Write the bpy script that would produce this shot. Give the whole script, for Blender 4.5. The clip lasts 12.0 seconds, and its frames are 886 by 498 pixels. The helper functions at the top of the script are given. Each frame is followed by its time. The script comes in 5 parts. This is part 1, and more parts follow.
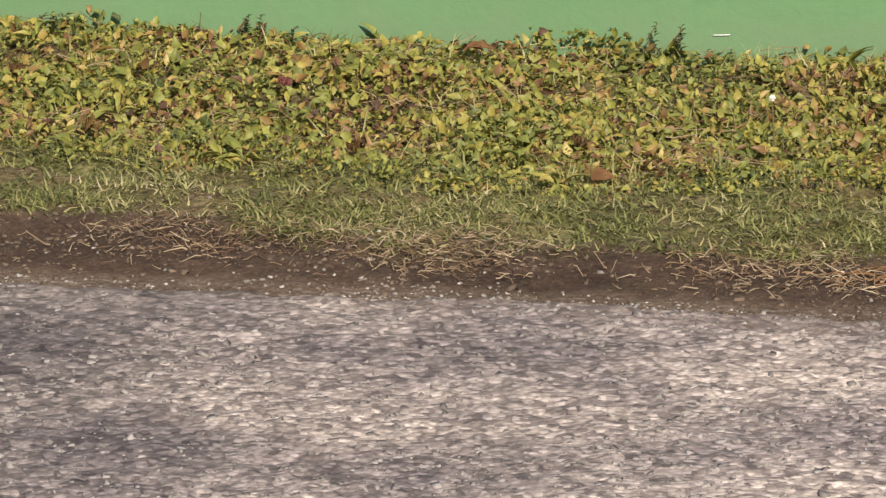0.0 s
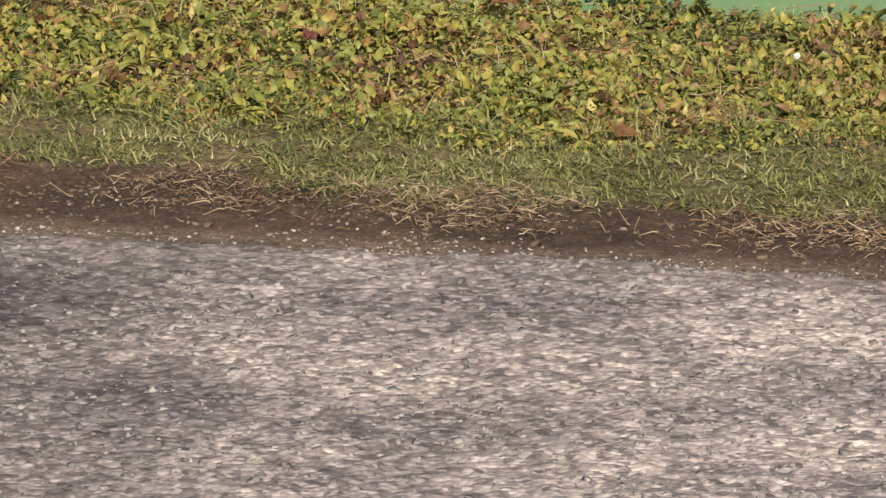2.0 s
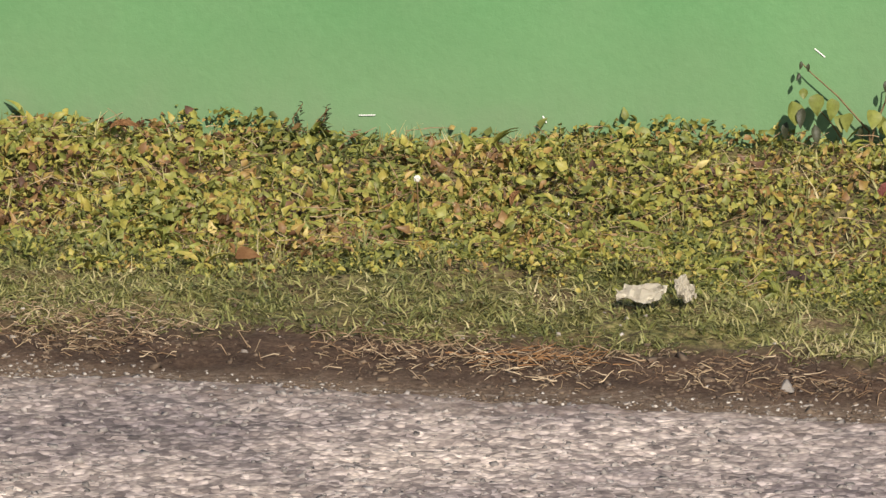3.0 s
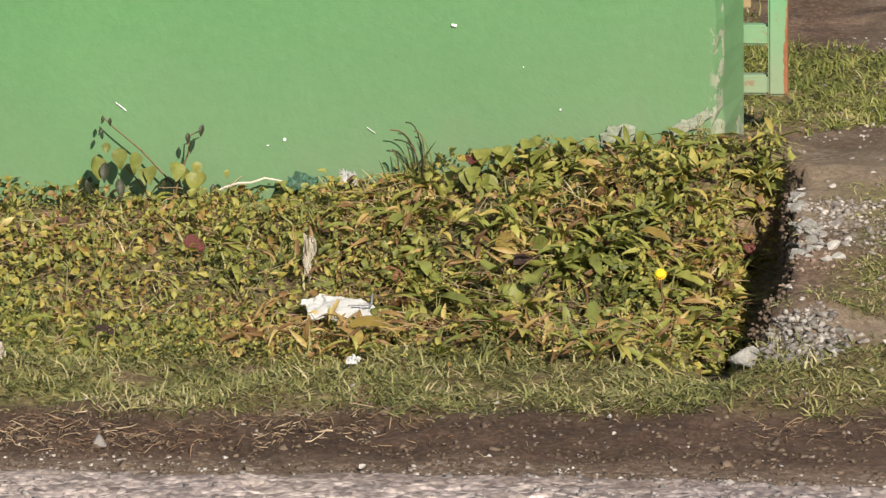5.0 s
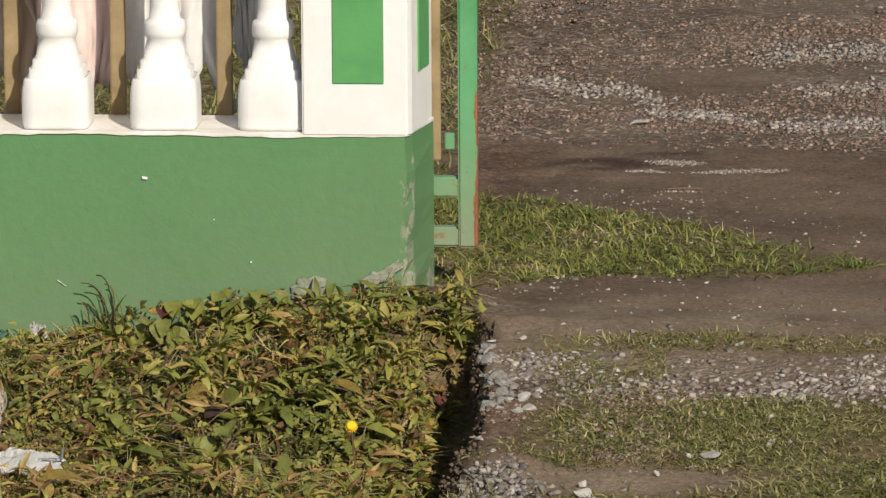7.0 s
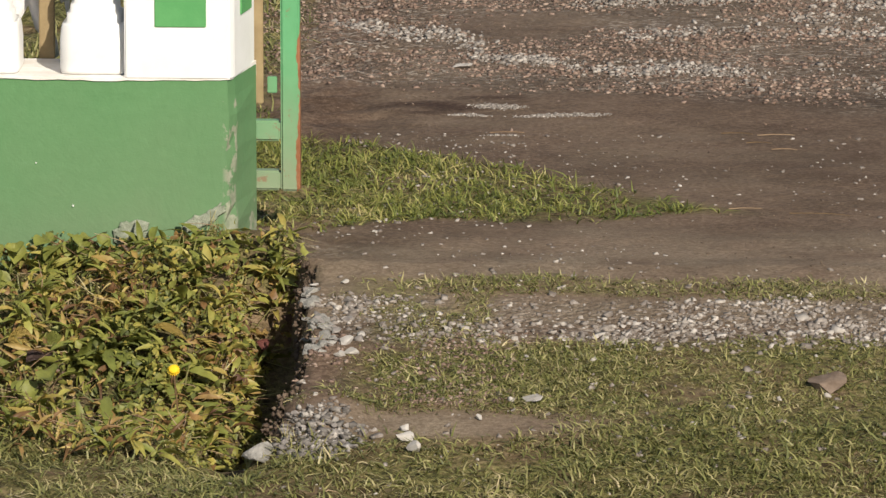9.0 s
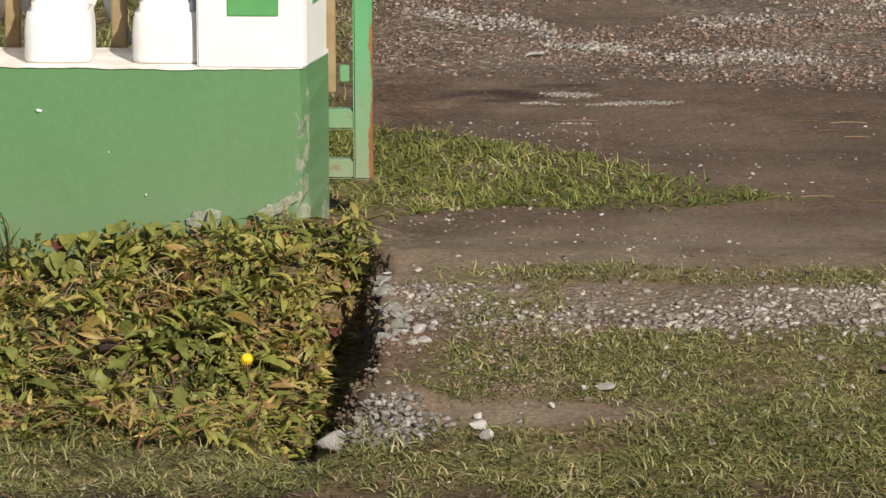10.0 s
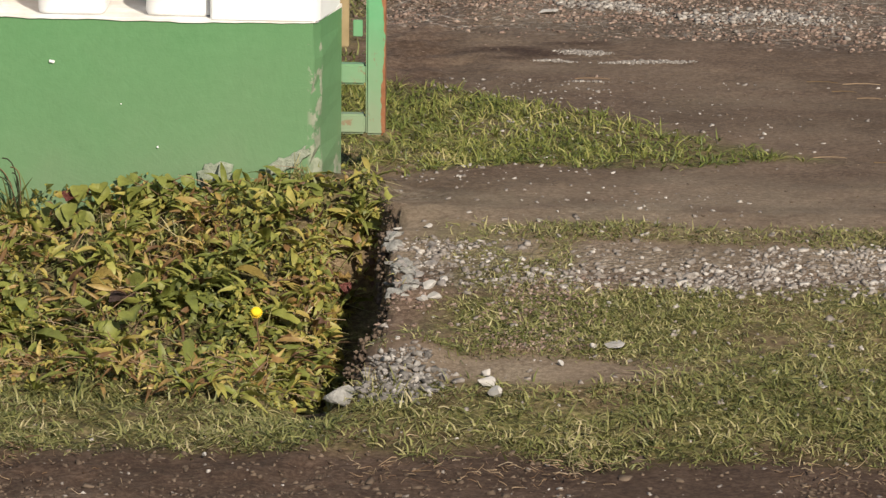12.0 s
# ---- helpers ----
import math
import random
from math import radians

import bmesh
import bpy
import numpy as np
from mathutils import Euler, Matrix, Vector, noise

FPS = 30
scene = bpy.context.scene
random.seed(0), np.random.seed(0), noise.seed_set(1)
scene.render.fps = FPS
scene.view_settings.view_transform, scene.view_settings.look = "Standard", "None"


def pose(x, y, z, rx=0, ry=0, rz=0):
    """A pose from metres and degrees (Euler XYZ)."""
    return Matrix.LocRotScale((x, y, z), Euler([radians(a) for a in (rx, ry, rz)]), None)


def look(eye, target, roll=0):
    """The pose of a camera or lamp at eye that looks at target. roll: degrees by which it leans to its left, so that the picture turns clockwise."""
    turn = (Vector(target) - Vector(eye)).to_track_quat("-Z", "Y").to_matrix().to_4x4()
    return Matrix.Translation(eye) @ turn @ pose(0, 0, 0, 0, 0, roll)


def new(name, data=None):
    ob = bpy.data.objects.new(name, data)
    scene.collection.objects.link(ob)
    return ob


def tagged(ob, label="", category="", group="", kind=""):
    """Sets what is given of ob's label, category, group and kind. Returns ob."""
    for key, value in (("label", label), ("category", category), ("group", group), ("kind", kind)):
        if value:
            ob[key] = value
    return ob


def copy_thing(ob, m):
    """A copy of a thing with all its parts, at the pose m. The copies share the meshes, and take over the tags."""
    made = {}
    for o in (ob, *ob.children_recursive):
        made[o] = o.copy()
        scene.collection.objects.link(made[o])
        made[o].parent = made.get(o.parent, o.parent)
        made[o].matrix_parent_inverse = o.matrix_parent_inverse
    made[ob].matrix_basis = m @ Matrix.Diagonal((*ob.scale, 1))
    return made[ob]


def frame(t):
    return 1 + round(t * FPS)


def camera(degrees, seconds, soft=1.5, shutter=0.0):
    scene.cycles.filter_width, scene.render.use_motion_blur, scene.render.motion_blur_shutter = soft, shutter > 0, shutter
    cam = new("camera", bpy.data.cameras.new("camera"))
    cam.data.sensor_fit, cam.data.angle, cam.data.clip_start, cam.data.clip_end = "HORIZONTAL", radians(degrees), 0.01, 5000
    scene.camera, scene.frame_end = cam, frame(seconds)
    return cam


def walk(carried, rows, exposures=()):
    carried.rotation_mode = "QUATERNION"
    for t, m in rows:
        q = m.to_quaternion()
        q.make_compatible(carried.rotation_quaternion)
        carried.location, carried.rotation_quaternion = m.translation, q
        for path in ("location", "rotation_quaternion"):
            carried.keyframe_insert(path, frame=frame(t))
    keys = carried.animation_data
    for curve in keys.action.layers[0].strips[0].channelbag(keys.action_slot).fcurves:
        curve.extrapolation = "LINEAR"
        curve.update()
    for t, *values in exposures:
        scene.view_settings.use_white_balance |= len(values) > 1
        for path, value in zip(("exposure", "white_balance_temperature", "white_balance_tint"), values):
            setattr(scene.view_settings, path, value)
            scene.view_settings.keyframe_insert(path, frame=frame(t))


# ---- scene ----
# ---------------------------------------------------------------- camera
EYE = Vector((0.75, -8.95, 1.80))
cam = camera(8.0, 12.0, soft=1.4)
AIM = (  # seconds, heading, tilt, lean in degrees
    (0.0, -17.0171, -12.4677, -1.210), (0.5, -17.4553, -13.0829, -1.173),
    (1.0, -18.0729, -12.8880, -1.180), (1.5, -18.3038, -12.9271, -1.218),
    (2.0, -17.2371, -12.8705, -0.745), (2.5, -15.6870, -12.6566, -0.344),
    (3.0, -13.7200, -11.7892, -0.102), (3.5, -12.1809, -11.2156, -0.226),
    (3.7, -11.5058, -11.1291, -0.220), (5.3, -6.9047, -11.3560, -0.698),
    (5.5, -6.7572, -11.2767, -0.614), (6.0, -5.7518, -10.4351, -0.447),
    (6.5, -5.0000, -10.0000, -0.550), (7.0, -4.4683, -9.9873, -0.319),
    (7.5, -4.1217, -10.7039, -0.368), (7.7, -3.9944, -10.7634, -0.478),
    (9.3, -2.7571, -10.4755, 0.058), (9.5, -3.0274, -10.5244, -0.144),
    (10.0, -3.5070, -10.6054, -0.237), (10.5, -3.4349, -10.6801, 0.072),
    (11.0, -3.3303, -10.7396, 0.069), (11.5, -3.3383, -10.8316, 0.296),
    (12.0, -3.6044, -11.0025, 0.508))


def aimed(heading, tilt, lean):
    h, e = radians(heading), radians(tilt)
    ahead = Vector((math.cos(e) * math.sin(h), math.cos(e) * math.cos(h), math.sin(e)))
    return look(EYE, EYE + ahead * 10, lean)


walk(cam, [(t, aimed(h, e, r)) for t, h, e, r in AIM],
     exposures=[(0.0, 0.34), (2.5, 0.32), (3.3, 0.38), (5.5, 0.40), (6.2, 0.05), (6.6, -0.12), (7.0, -0.20), (7.7, -0.14), (9.4, 0.12), (10.0, 0.02), (10.6, 0.12), (12.0, 0.16)])

# ---------------------------------------------------------------- sky and sun
SUN_TO = Vector((0.50, -1.0, 0.72)).normalized()      # towards the sun
world = bpy.data.worlds.new("sky")
scene.world = world
world.use_nodes = True
wn = world.node_tree.nodes
sky = wn.new("ShaderNodeTexSky")
sky.sky_type, sky.sun_disc = "NISHITA", False
sky.sun_elevation = math.asin(SUN_TO.z)
sky.sun_rotation = math.atan2(SUN_TO.x, SUN_TO.y)
wn["Background"].inputs["Strength"].default_value = 0.07
world.node_tree.links.new(sky.outputs["Color"], wn["Background"].inputs["Color"])
sun_data = bpy.data.lights.new("sun", "SUN")
sun_data.energy, sun_data.angle, sun_data.color = 4.9, radians(0.55), (1.0, 0.905, 0.775)
sun = new("sun", sun_data)
sun.matrix_world = look((0, 0, 20), Vector((0, 0, 20)) - SUN_TO)


# ---------------------------------------------------------------- materials
class Nodes:
    """Small writer of node materials."""

    def __init__(self, name, rough=0.8, metal=0.0, spec=0.3):
        self.m = bpy.data.materials.new(name)
        self.m.use_nodes = True
        self.t = self.m.node_tree
        self.b = self.t.nodes["Principled BSDF"]
        self.b.inputs["Roughness"].default_value = rough
        self.b.inputs["Metallic"].default_value = metal
        self.b.inputs["Specular IOR Level"].default_value = spec
        self.co = self.add("ShaderNodeTexCoord").outputs["Object"]

    def in_world(self):
        """Measure patterns in metres, whatever the object's own size."""
        self.co = self.add("ShaderNodeNewGeometry").outputs["Position"]

    def add(self, kind, **props):
        n = self.t.nodes.new(kind)
        for k, v in props.items():
            setattr(n, k, v)
        return n

    def wire(self, a, b):
        self.t.links.new(a, b)

    def put(self, socket, value):
        if isinstance(value, (int, float)):
            socket.default_value = value
        elif isinstance(value, tuple):
            socket.default_value = (*value, 1.0) if len(value) == 3 else value
        else:
            self.wire(value, socket)

    def scaled(self, sx, sy, sz):
        n = self.add("ShaderNodeMapping")
        self.wire(self.co, n.inputs["Vector"])
        n.inputs["Scale"].default_value = (sx, sy, sz)
        return n.outputs["Vector"]

    def noise(self, scale, detail=4.0, rough=0.6, vec=None, color=False):
        n = self.add("ShaderNodeTexNoise")
        self.wire(vec or self.co, n.inputs["Vector"])
        n.inputs["Scale"].default_value = scale
        n.inputs["Detail"].default_value = detail
        n.inputs["Roughness"].default_value = rough
        return n.outputs["Color" if color else "Fac"]

    def cells(self, scale, feature="F1", out="Distance", vec=None, rand=1.0):
        n = self.add("ShaderNodeTexVoronoi", feature=feature)
        self.wire(vec or self.co, n.inputs["Vector"])
        n.inputs["Scale"].default_value = scale
        n.inputs["Randomness"].default_value = rand
        return n.outputs[out]

    def ramp(self, fac, *stops, interp="LINEAR"):
        n = self.add("ShaderNodeValToRGB")
        self.wire(fac, n.inputs["Fac"])
        r = n.color_ramp
        r.interpolation = interp
        while len(r.elements) < len(stops):
            r.elements.new(0.5)
        for e, (p, c) in zip(r.elements, stops):
            e.position = p
            e.color = (*c, 1.0) if isinstance(c, tuple) else (c, c, c, 1.0)
        return n.outputs["Color"]

    def mix(self, fac, a, b, mode="MIX"):
        n = self.add("ShaderNodeMix", data_type="RGBA", blend_type=mode)
        self.put(n.inputs[0], fac)
        self.put(n.inputs[6], a)      # the node's colour sockets
        self.put(n.inputs[7], b)
        return n.outputs[2]

    def math(self, op, a, b=0.0, clamp=False):
        n = self.add("ShaderNodeMath", operation=op, use_clamp=clamp)
        self.put(n.inputs[0], a)
        self.put(n.inputs[1], b)
        return n.outputs[0]

    def attr(self, name):
        return self.add("ShaderNodeAttribute", attribute_name=name)

    def island(self):
        return self.add("ShaderNodeNewGeometry").outputs["Random Per Island"]

    def height(self):
        n = self.add("ShaderNodeSeparateXYZ")
        self.wire(self.co, n.inputs[0])
        return n.outputs

    def bump(self, h, strength=0.5, dist=0.002, after=None):
        n = self.add("ShaderNodeBump")
        self.put(n.inputs["Height"], h)
        n.inputs["Strength"].default_value = strength
        n.inputs["Distance"].default_value = dist
        if after:
            self.wire(after, n.inputs["Normal"])
        return n.outputs["Normal"]

    def done(self, color, normal=None, rough=None):
        self.put(self.b.inputs["Base Color"], color)
        if normal:
            self.wire(normal, self.b.inputs["Normal"])
        if rough is not None:
            self.put(self.b.inputs["Roughness"], rough)
        return self.m


def asphalt_material():
    n = Nodes("worn_asphalt", 0.75, spec=0.35)
    grit = n.cells(95, out="Color")
    tone = n.add("ShaderNodeSeparateColor")
    n.wire(grit, tone.inputs[0])
    big = n.cells(52, out="Color")
    tone2 = n.add("ShaderNodeSeparateColor")
    n.wire(big, tone2.inputs[0])
    stone = n.ramp(tone.outputs[0], (0.0, (0.060, 0.053, 0.053)), (0.4, (0.15, 0.135, 0.128)),
                   (0.75, (0.30, 0.272, 0.252)), (1.0, (0.48, 0.445, 0.43)))
    stone2 = n.ramp(tone2.outputs[1], (0.0, (0.07, 0.061, 0.060)), (0.6, (0.20, 0.18, 0.17)),
                    (1.0, (0.46, 0.42, 0.39)))
    col = n.mix(0.45, stone, stone2)
    patch = n.ramp(n.noise(3.2, 5, 0.6), (0.36, (0.72, 0.69, 0.71)), (0.64, (1.24, 1.20, 1.13)))
    col = n.mix(1.0, col, patch, "MULTIPLY")
    xyz = n.height()
    # the surface turns paler unevenly towards +x, and soil is trodden in at its edge
    worn = n.math("ADD", n.math("MULTIPLY", xyz["X"], 0.55), n.math("ADD", n.math("MULTIPLY", n.noise(1.6, 3, 0.5), 1.0), 0.90))
    col = n.mix(1.0, col, n.ramp(worn, (0.2, (0.60, 0.565, 0.585)), (0.85, (1.75, 1.66, 1.64))), "MULTIPLY")
    soiled = n.ramp(n.math("ADD", n.math("MULTIPLY", n.math("ADD", xyz["Y"], 1.60), 4.0), n.math("MULTIPLY", n.math("SUBTRACT", n.noise(9, 5, 0.65), 0.5), 1.5)), (0.25, 0.0), (0.8, 0.8))
    col = n.mix(soiled, col, n.ramp(n.noise(90, 3), (0.3, (0.10, 0.068, 0.052)), (0.7, (0.24, 0.18, 0.145))))
    dist = n.cells(95)
    shown = n.ramp(n.math("ADD", dist, n.math("MULTIPLY", n.math("SUBTRACT", n.noise(60, 3), 0.5), 0.6)), (0.38, 0.85), (0.60, 0.1))
    bright = n.mix(1.0, col, (1.17, 1.175, 1.15), "MULTIPLY")
    col = n.mix(shown, n.mix(1.0, col, (0.80, 0.785, 0.80), "MULTIPLY"), bright)
    edge = n.ramp(dist, (0.0, 1.0), (0.75, 0.0))
    nor = n.bump(edge, 0.55, 0.003)
    nor = n.bump(n.noise(25, 5, 0.7), 0.4, 0.005, nor)
    return n.done(col, nor, n.ramp(n.noise(18), (0.3, 0.6), (0.7, 0.9)))


def ground_material():
    n = Nodes("verge_and_yard_ground", 0.95, spec=0.2)
    m = n.add("ShaderNodeSeparateColor")
    n.wire(n.attr("cover").outputs["Color"], m.inputs[0])
    grassy, gravel, dark = m.outputs[0], m.outputs[1], m.outputs[2]
    soil = n.ramp(n.noise(14, 8, 0.7), (0.28, (0.080, 0.050, 0.034)), (0.5, (0.165, 0.108, 0.074)),
                  (0.72, (0.265, 0.185, 0.130)))
    soil = n.mix(0.45, soil, n.ramp(n.noise(110, 6, 0.8), (0.40, (0.050, 0.034, 0.025)), (0.5, (0.15, 0.106, 0.077)), (0.60, (0.34, 0.26, 0.195))))
    stones = n.add("ShaderNodeSeparateColor")
    n.wire(n.cells(120, out="Color"), stones.inputs[0])
    grit = n.ramp(stones.outputs[0], (0.0, (0.07, 0.052, 0.040)), (0.5, (0.155, 0.120, 0.092)), (0.8, (0.25, 0.21, 0.17)), (1.0, (0.46, 0.41, 0.35)))
    moss = n.ramp(n.noise(85, 7, 0.8), (0.40, (0.030, 0.028, 0.012)), (0.48, (0.095, 0.096, 0.032)), (0.54, (0.185, 0.180, 0.058)), (0.61, (0.33, 0.28, 0.135)))
    dry = n.ramp(n.noise(75, 7, 0.8), (0.40, (0.045, 0.030, 0.016)), (0.5, (0.15, 0.105, 0.055)), (0.60, (0.33, 0.25, 0.15)))
    moss = n.mix(n.ramp(n.noise(7, 5, 0.7), (0.45, 0.0), (0.6, 0.85)), moss, dry)
    col = n.mix(n.math("MULTIPLY", gravel, n.ramp(n.noise(30, 3), (0.35, 0.35), (0.6, 1.0))), soil, grit)
    sand = n.ramp(n.noise(20, 6, 0.7), (0.3, (0.155, 0.120, 0.082)), (0.7, (0.30, 0.245, 0.175)))
    sand = n.mix(0.4, sand, n.ramp(n.noise(140, 5, 0.8), (0.42, (0.09, 0.064, 0.044)), (0.58, (0.40, 0.33, 0.245))))
    col = n.mix(n.attr("sand").outputs["Fac"], col, sand)
    col = n.mix(n.math("MULTIPLY", grassy, n.ramp(n.noise(26, 4, 0.7), (0.3, 0.5), (0.5, 1.0))), col, moss)
    col = n.mix(1.0, col, n.ramp(n.noise(3.2, 5, 0.65), (0.32, (0.66, 0.63, 0.60)), (0.62, (1.08, 1.06, 1.04))), "MULTIPLY")
    dry_part = n.math("SUBTRACT", 1.0, n.attr("sand").outputs["Fac"])
    wet = n.mix(n.math("MULTIPLY", dark, dry_part), (1.0, 1.0, 1.0), (0.38, 0.345, 0.345))
    col = n.mix(1.0, col, wet, "MULTIPLY")
    nor = n.bump(n.noise(55, 7, 0.8), 0.65, 0.008)
    nor = n.bump(n.math("MULTIPLY", gravel, n.ramp(n.cells(120), (0.0, 1.0), (0.7, 0.0))), 0.6, 0.004, nor)
    return n.done(col, nor)


def paint_green():
    n = Nodes("green_wall_paint", 0.62, spec=0.3)
    xyz = n.height()
    col = n.ramp(n.noise(3.0, 5, 0.6), (0.3, (0.096, 0.232, 0.091)), (0.7, (0.124, 0.273, 0.113)))
    col = n.mix(0.25, col, n.ramp(n.noise(60, 4, 0.7), (0.35, (0.070, 0.195, 0.078)), (0.7, (0.125, 0.288, 0.130))))
    # dried mud splashed up from the soil, with an uneven edge
    z = n.math("ADD", xyz["Z"], n.math("MULTIPLY", n.noise(7, 5, 0.6), -0.22))
    x = n.math("MULTIPLY", n.math("SUBTRACT", n.math("ADD", xyz["X"], 1.0, True), 0.75), 0.13)
    z = n.math("SUBTRACT", z, x)
    splash = n.ramp(z, (0.0, 0.75), (0.09, 0.4), (0.30, 0.0))
    col = n.mix(splash, col, (0.165, 0.225, 0.130))
    near_end = n.math("MULTIPLY", n.math("ADD", xyz["X"], 0.26, True), 1.1, True)
    bare = n.ramp(n.math("ADD", n.math("ADD", n.noise(16, 5, 0.65), n.math("MULTIPLY", z, -2.2)), n.math("SUBTRACT", near_end, 0.19)), (0.585, 0.0), (0.61, 1.0))
    # broken corner: bare mortar shows in ragged flakes
    corner = n.math("MULTIPLY", n.ramp(n.math("MULTIPLY", n.math("ADD", xyz["X"], 0.012), 45.0), (0.0, 0.0), (0.3, 1.0)),
                    n.ramp(n.math("MULTIPLY", xyz["Y"], 12.0), (0.30, 1.0), (0.42, 0.0)))
    flakes = n.ramp(n.math("SUBTRACT", n.math("ADD", n.noise(45, 5, 0.6), 0.30), n.math("MULTIPLY", xyz["Z"], 1.2)), (0.5, 0.0), (0.53, 1.0))
    bare = n.math("MAXIMUM", bare, n.math("MULTIPLY", corner, flakes))
    col = n.mix(bare, col, n.ramp(n.noise(70), (0.3, (0.19, 0.225, 0.145)), (0.7, (0.36, 0.375, 0.28))))
    nor = n.bump(n.noise(28, 6, 0.7), 0.35, 0.004)
    nor = n.bump(n.noise(220, 3, 0.6), 0.25, 0.001, nor)
    return n.done(col, nor)


def plain(name, a, b, scale=30, rough=0.7, metal=0.0, bump=0.3, spec=0.3, dist=0.002):
    n = Nodes(name, rough, metal, spec)
    n.in_world()
    col = n.ramp(n.noise(scale, 5, 0.65), (0.3, a), (0.7, b))
    return n.done(col, n.bump(n.noise(scale * 3, 5, 0.7), bump, dist))


def leafy(name, *stops, rough=0.5, through_light=0.22, scale=60, patch=5.0):
    """Leaf or blade: each one its own shade, spotted, some light coming through."""
    n = Nodes(name, rough, spec=0.35)
    n.in_world()
    where = n.math("ADD", n.math("MULTIPLY", n.island(), 0.75), n.math("MULTIPLY", n.math("SUBTRACT", n.noise(patch, 3, 0.6), 0.5), 1.3))
    col = n.ramp(n.math("ADD", where, 0.12, True), *stops)
    col = n.mix(0.5, col, n.mix(1.0, col, n.ramp(n.noise(scale, 4, 0.7), (0.3, (0.45, 0.42, 0.36)), (0.7, (1.5, 1.45, 1.35))), "MULTIPLY"))
    n.done(col, n.bump(n.noise(scale * 3, 3), 0.3, 0.002))
    tr = n.add("ShaderNodeBsdfTranslucent")
    n.wire(col, tr.inputs["Color"])
    mx = n.add("ShaderNodeMixShader")
    mx.inputs[0].default_value = through_light
    n.wire(n.b.outputs[0], mx.inputs[1])
    n.wire(tr.outputs[0], mx.inputs[2])
    n.wire(mx.outputs[0], n.t.nodes["Material Output"].inputs["Surface"])
    return n.m


def gate_paint():
    n = Nodes("green_gate_paint_with_rust", 0.5, spec=0.4)
    xyz = n.height()
    green = n.ramp(n.noise(12, 5), (0.3, (0.085, 0.30, 0.125)), (0.7, (0.14, 0.38, 0.19)))
    dusty = n.mix(n.ramp(n.math("ADD", xyz["Z"], n.math("MULTIPLY", n.noise(15), -0.2)), (0.08, 0.9), (0.30, 0.0)), green, (0.25, 0.28, 0.185))
    rust = n.ramp(n.noise(40, 5), (0.3, (0.20, 0.075, 0.03)), (0.7, (0.36, 0.17, 0.085)))
    where = n.math("ADD", n.math("MULTIPLY", n.math("SUBTRACT", xyz["X"], 0.014), 95.0), n.math("MULTIPLY", n.math("SUBTRACT", n.noise(22, 5), 0.5), 2.2))
    where = n.math("SUBTRACT", where, n.math("MULTIPLY", n.math("SUBTRACT", xyz["Z"], 0.28), 2.6))
    spots = n.ramp(n.math("SUBTRACT", n.noise(55, 5, 0.7), n.math("MULTIPLY", xyz["Z"], 0.25)), (0.55, 0.0), (0.60, 0.8))
    col = n.mix(spots, dusty, (0.24, 0.15, 0.09))
    col = n.mix(n.ramp(where, (0.72, 0.0), (0.8, 1.0)), col, rust)
    return n.done(col, n.bump(n.noise(90, 4), 0.3, 0.001))


ASPHALT = asphalt_material()
GROUND = ground_material()
GREEN = paint_green()
WHITE = plain("white_masonry_paint", (0.76, 0.76, 0.74), (0.85, 0.85, 0.84), 14, 0.6, bump=0.25)
LEDGE = plain("chipped_white_ledge_paint", (0.70, 0.65, 0.58), (0.88, 0.87, 0.85), 22, 0.7, bump=0.5)
PANEL = plain("green_panel_paint", (0.085, 0.30, 0.10), (0.12, 0.36, 0.13), 14, 0.55)
CONCRETE = plain("broken_concrete", (0.16, 0.155, 0.14), (0.44, 0.42, 0.38), 40, 0.9, bump=0.9, dist=0.006)
GATE = gate_paint()
LATH = plain("weathered_brown_lath", (0.23, 0.170, 0.088), (0.36, 0.275, 0.150), 24, 0.75)
RUST = plain("rusted_steel", (0.15, 0.075, 0.040), (0.28, 0.155, 0.085), 60, 0.85)


def pebble_material(name, lo, mid, hi):
    n = Nodes(name, 0.85, spec=0.25)
    col = n.ramp(n.island(), (0.0, lo), (0.6, mid), (1.0, hi))
    col = n.mix(0.35, col, n.ramp(n.noise(180, 4), (0.3, lo), (0.7, hi)))
    return n.done(col, n.bump(n.noise(260, 4), 0.4, 0.001))


PEBBLE = pebble_material("loose_gravel", (0.10, 0.078, 0.065), (0.23, 0.195, 0.165), (0.56, 0.52, 0.47))
ROAD_STONE = pebble_material("aggregate", (0.10, 0.088, 0.082), (0.22, 0.198, 0.185), (0.39, 0.355, 0.335))
YARD_STONE = pebble_material("brown_gravel", (0.085, 0.052, 0.040), (0.200, 0.130, 0.098), (0.42, 0.325, 0.26))
PALE_STONE = plain("pale_limestone", (0.30, 0.275, 0.245), (0.56, 0.53, 0.49), 50, 0.85)
GREY_STONE = plain("grey_stone", (0.13, 0.115, 0.105), (0.34, 0.31, 0.285), 50, 0.85)
SMALL_LEAF = leafy("ground_cover_leaf", (0.0, (0.082, 0.100, 0.032)), (0.27, (0.172, 0.192, 0.050)), (0.52, (0.285, 0.285, 0.070)),
                   (0.70, (0.37, 0.315, 0.076)), (0.82, (0.28, 0.17, 0.062)), (0.94, (0.14, 0.075, 0.045)), (1.0, (0.09, 0.05, 0.036)))
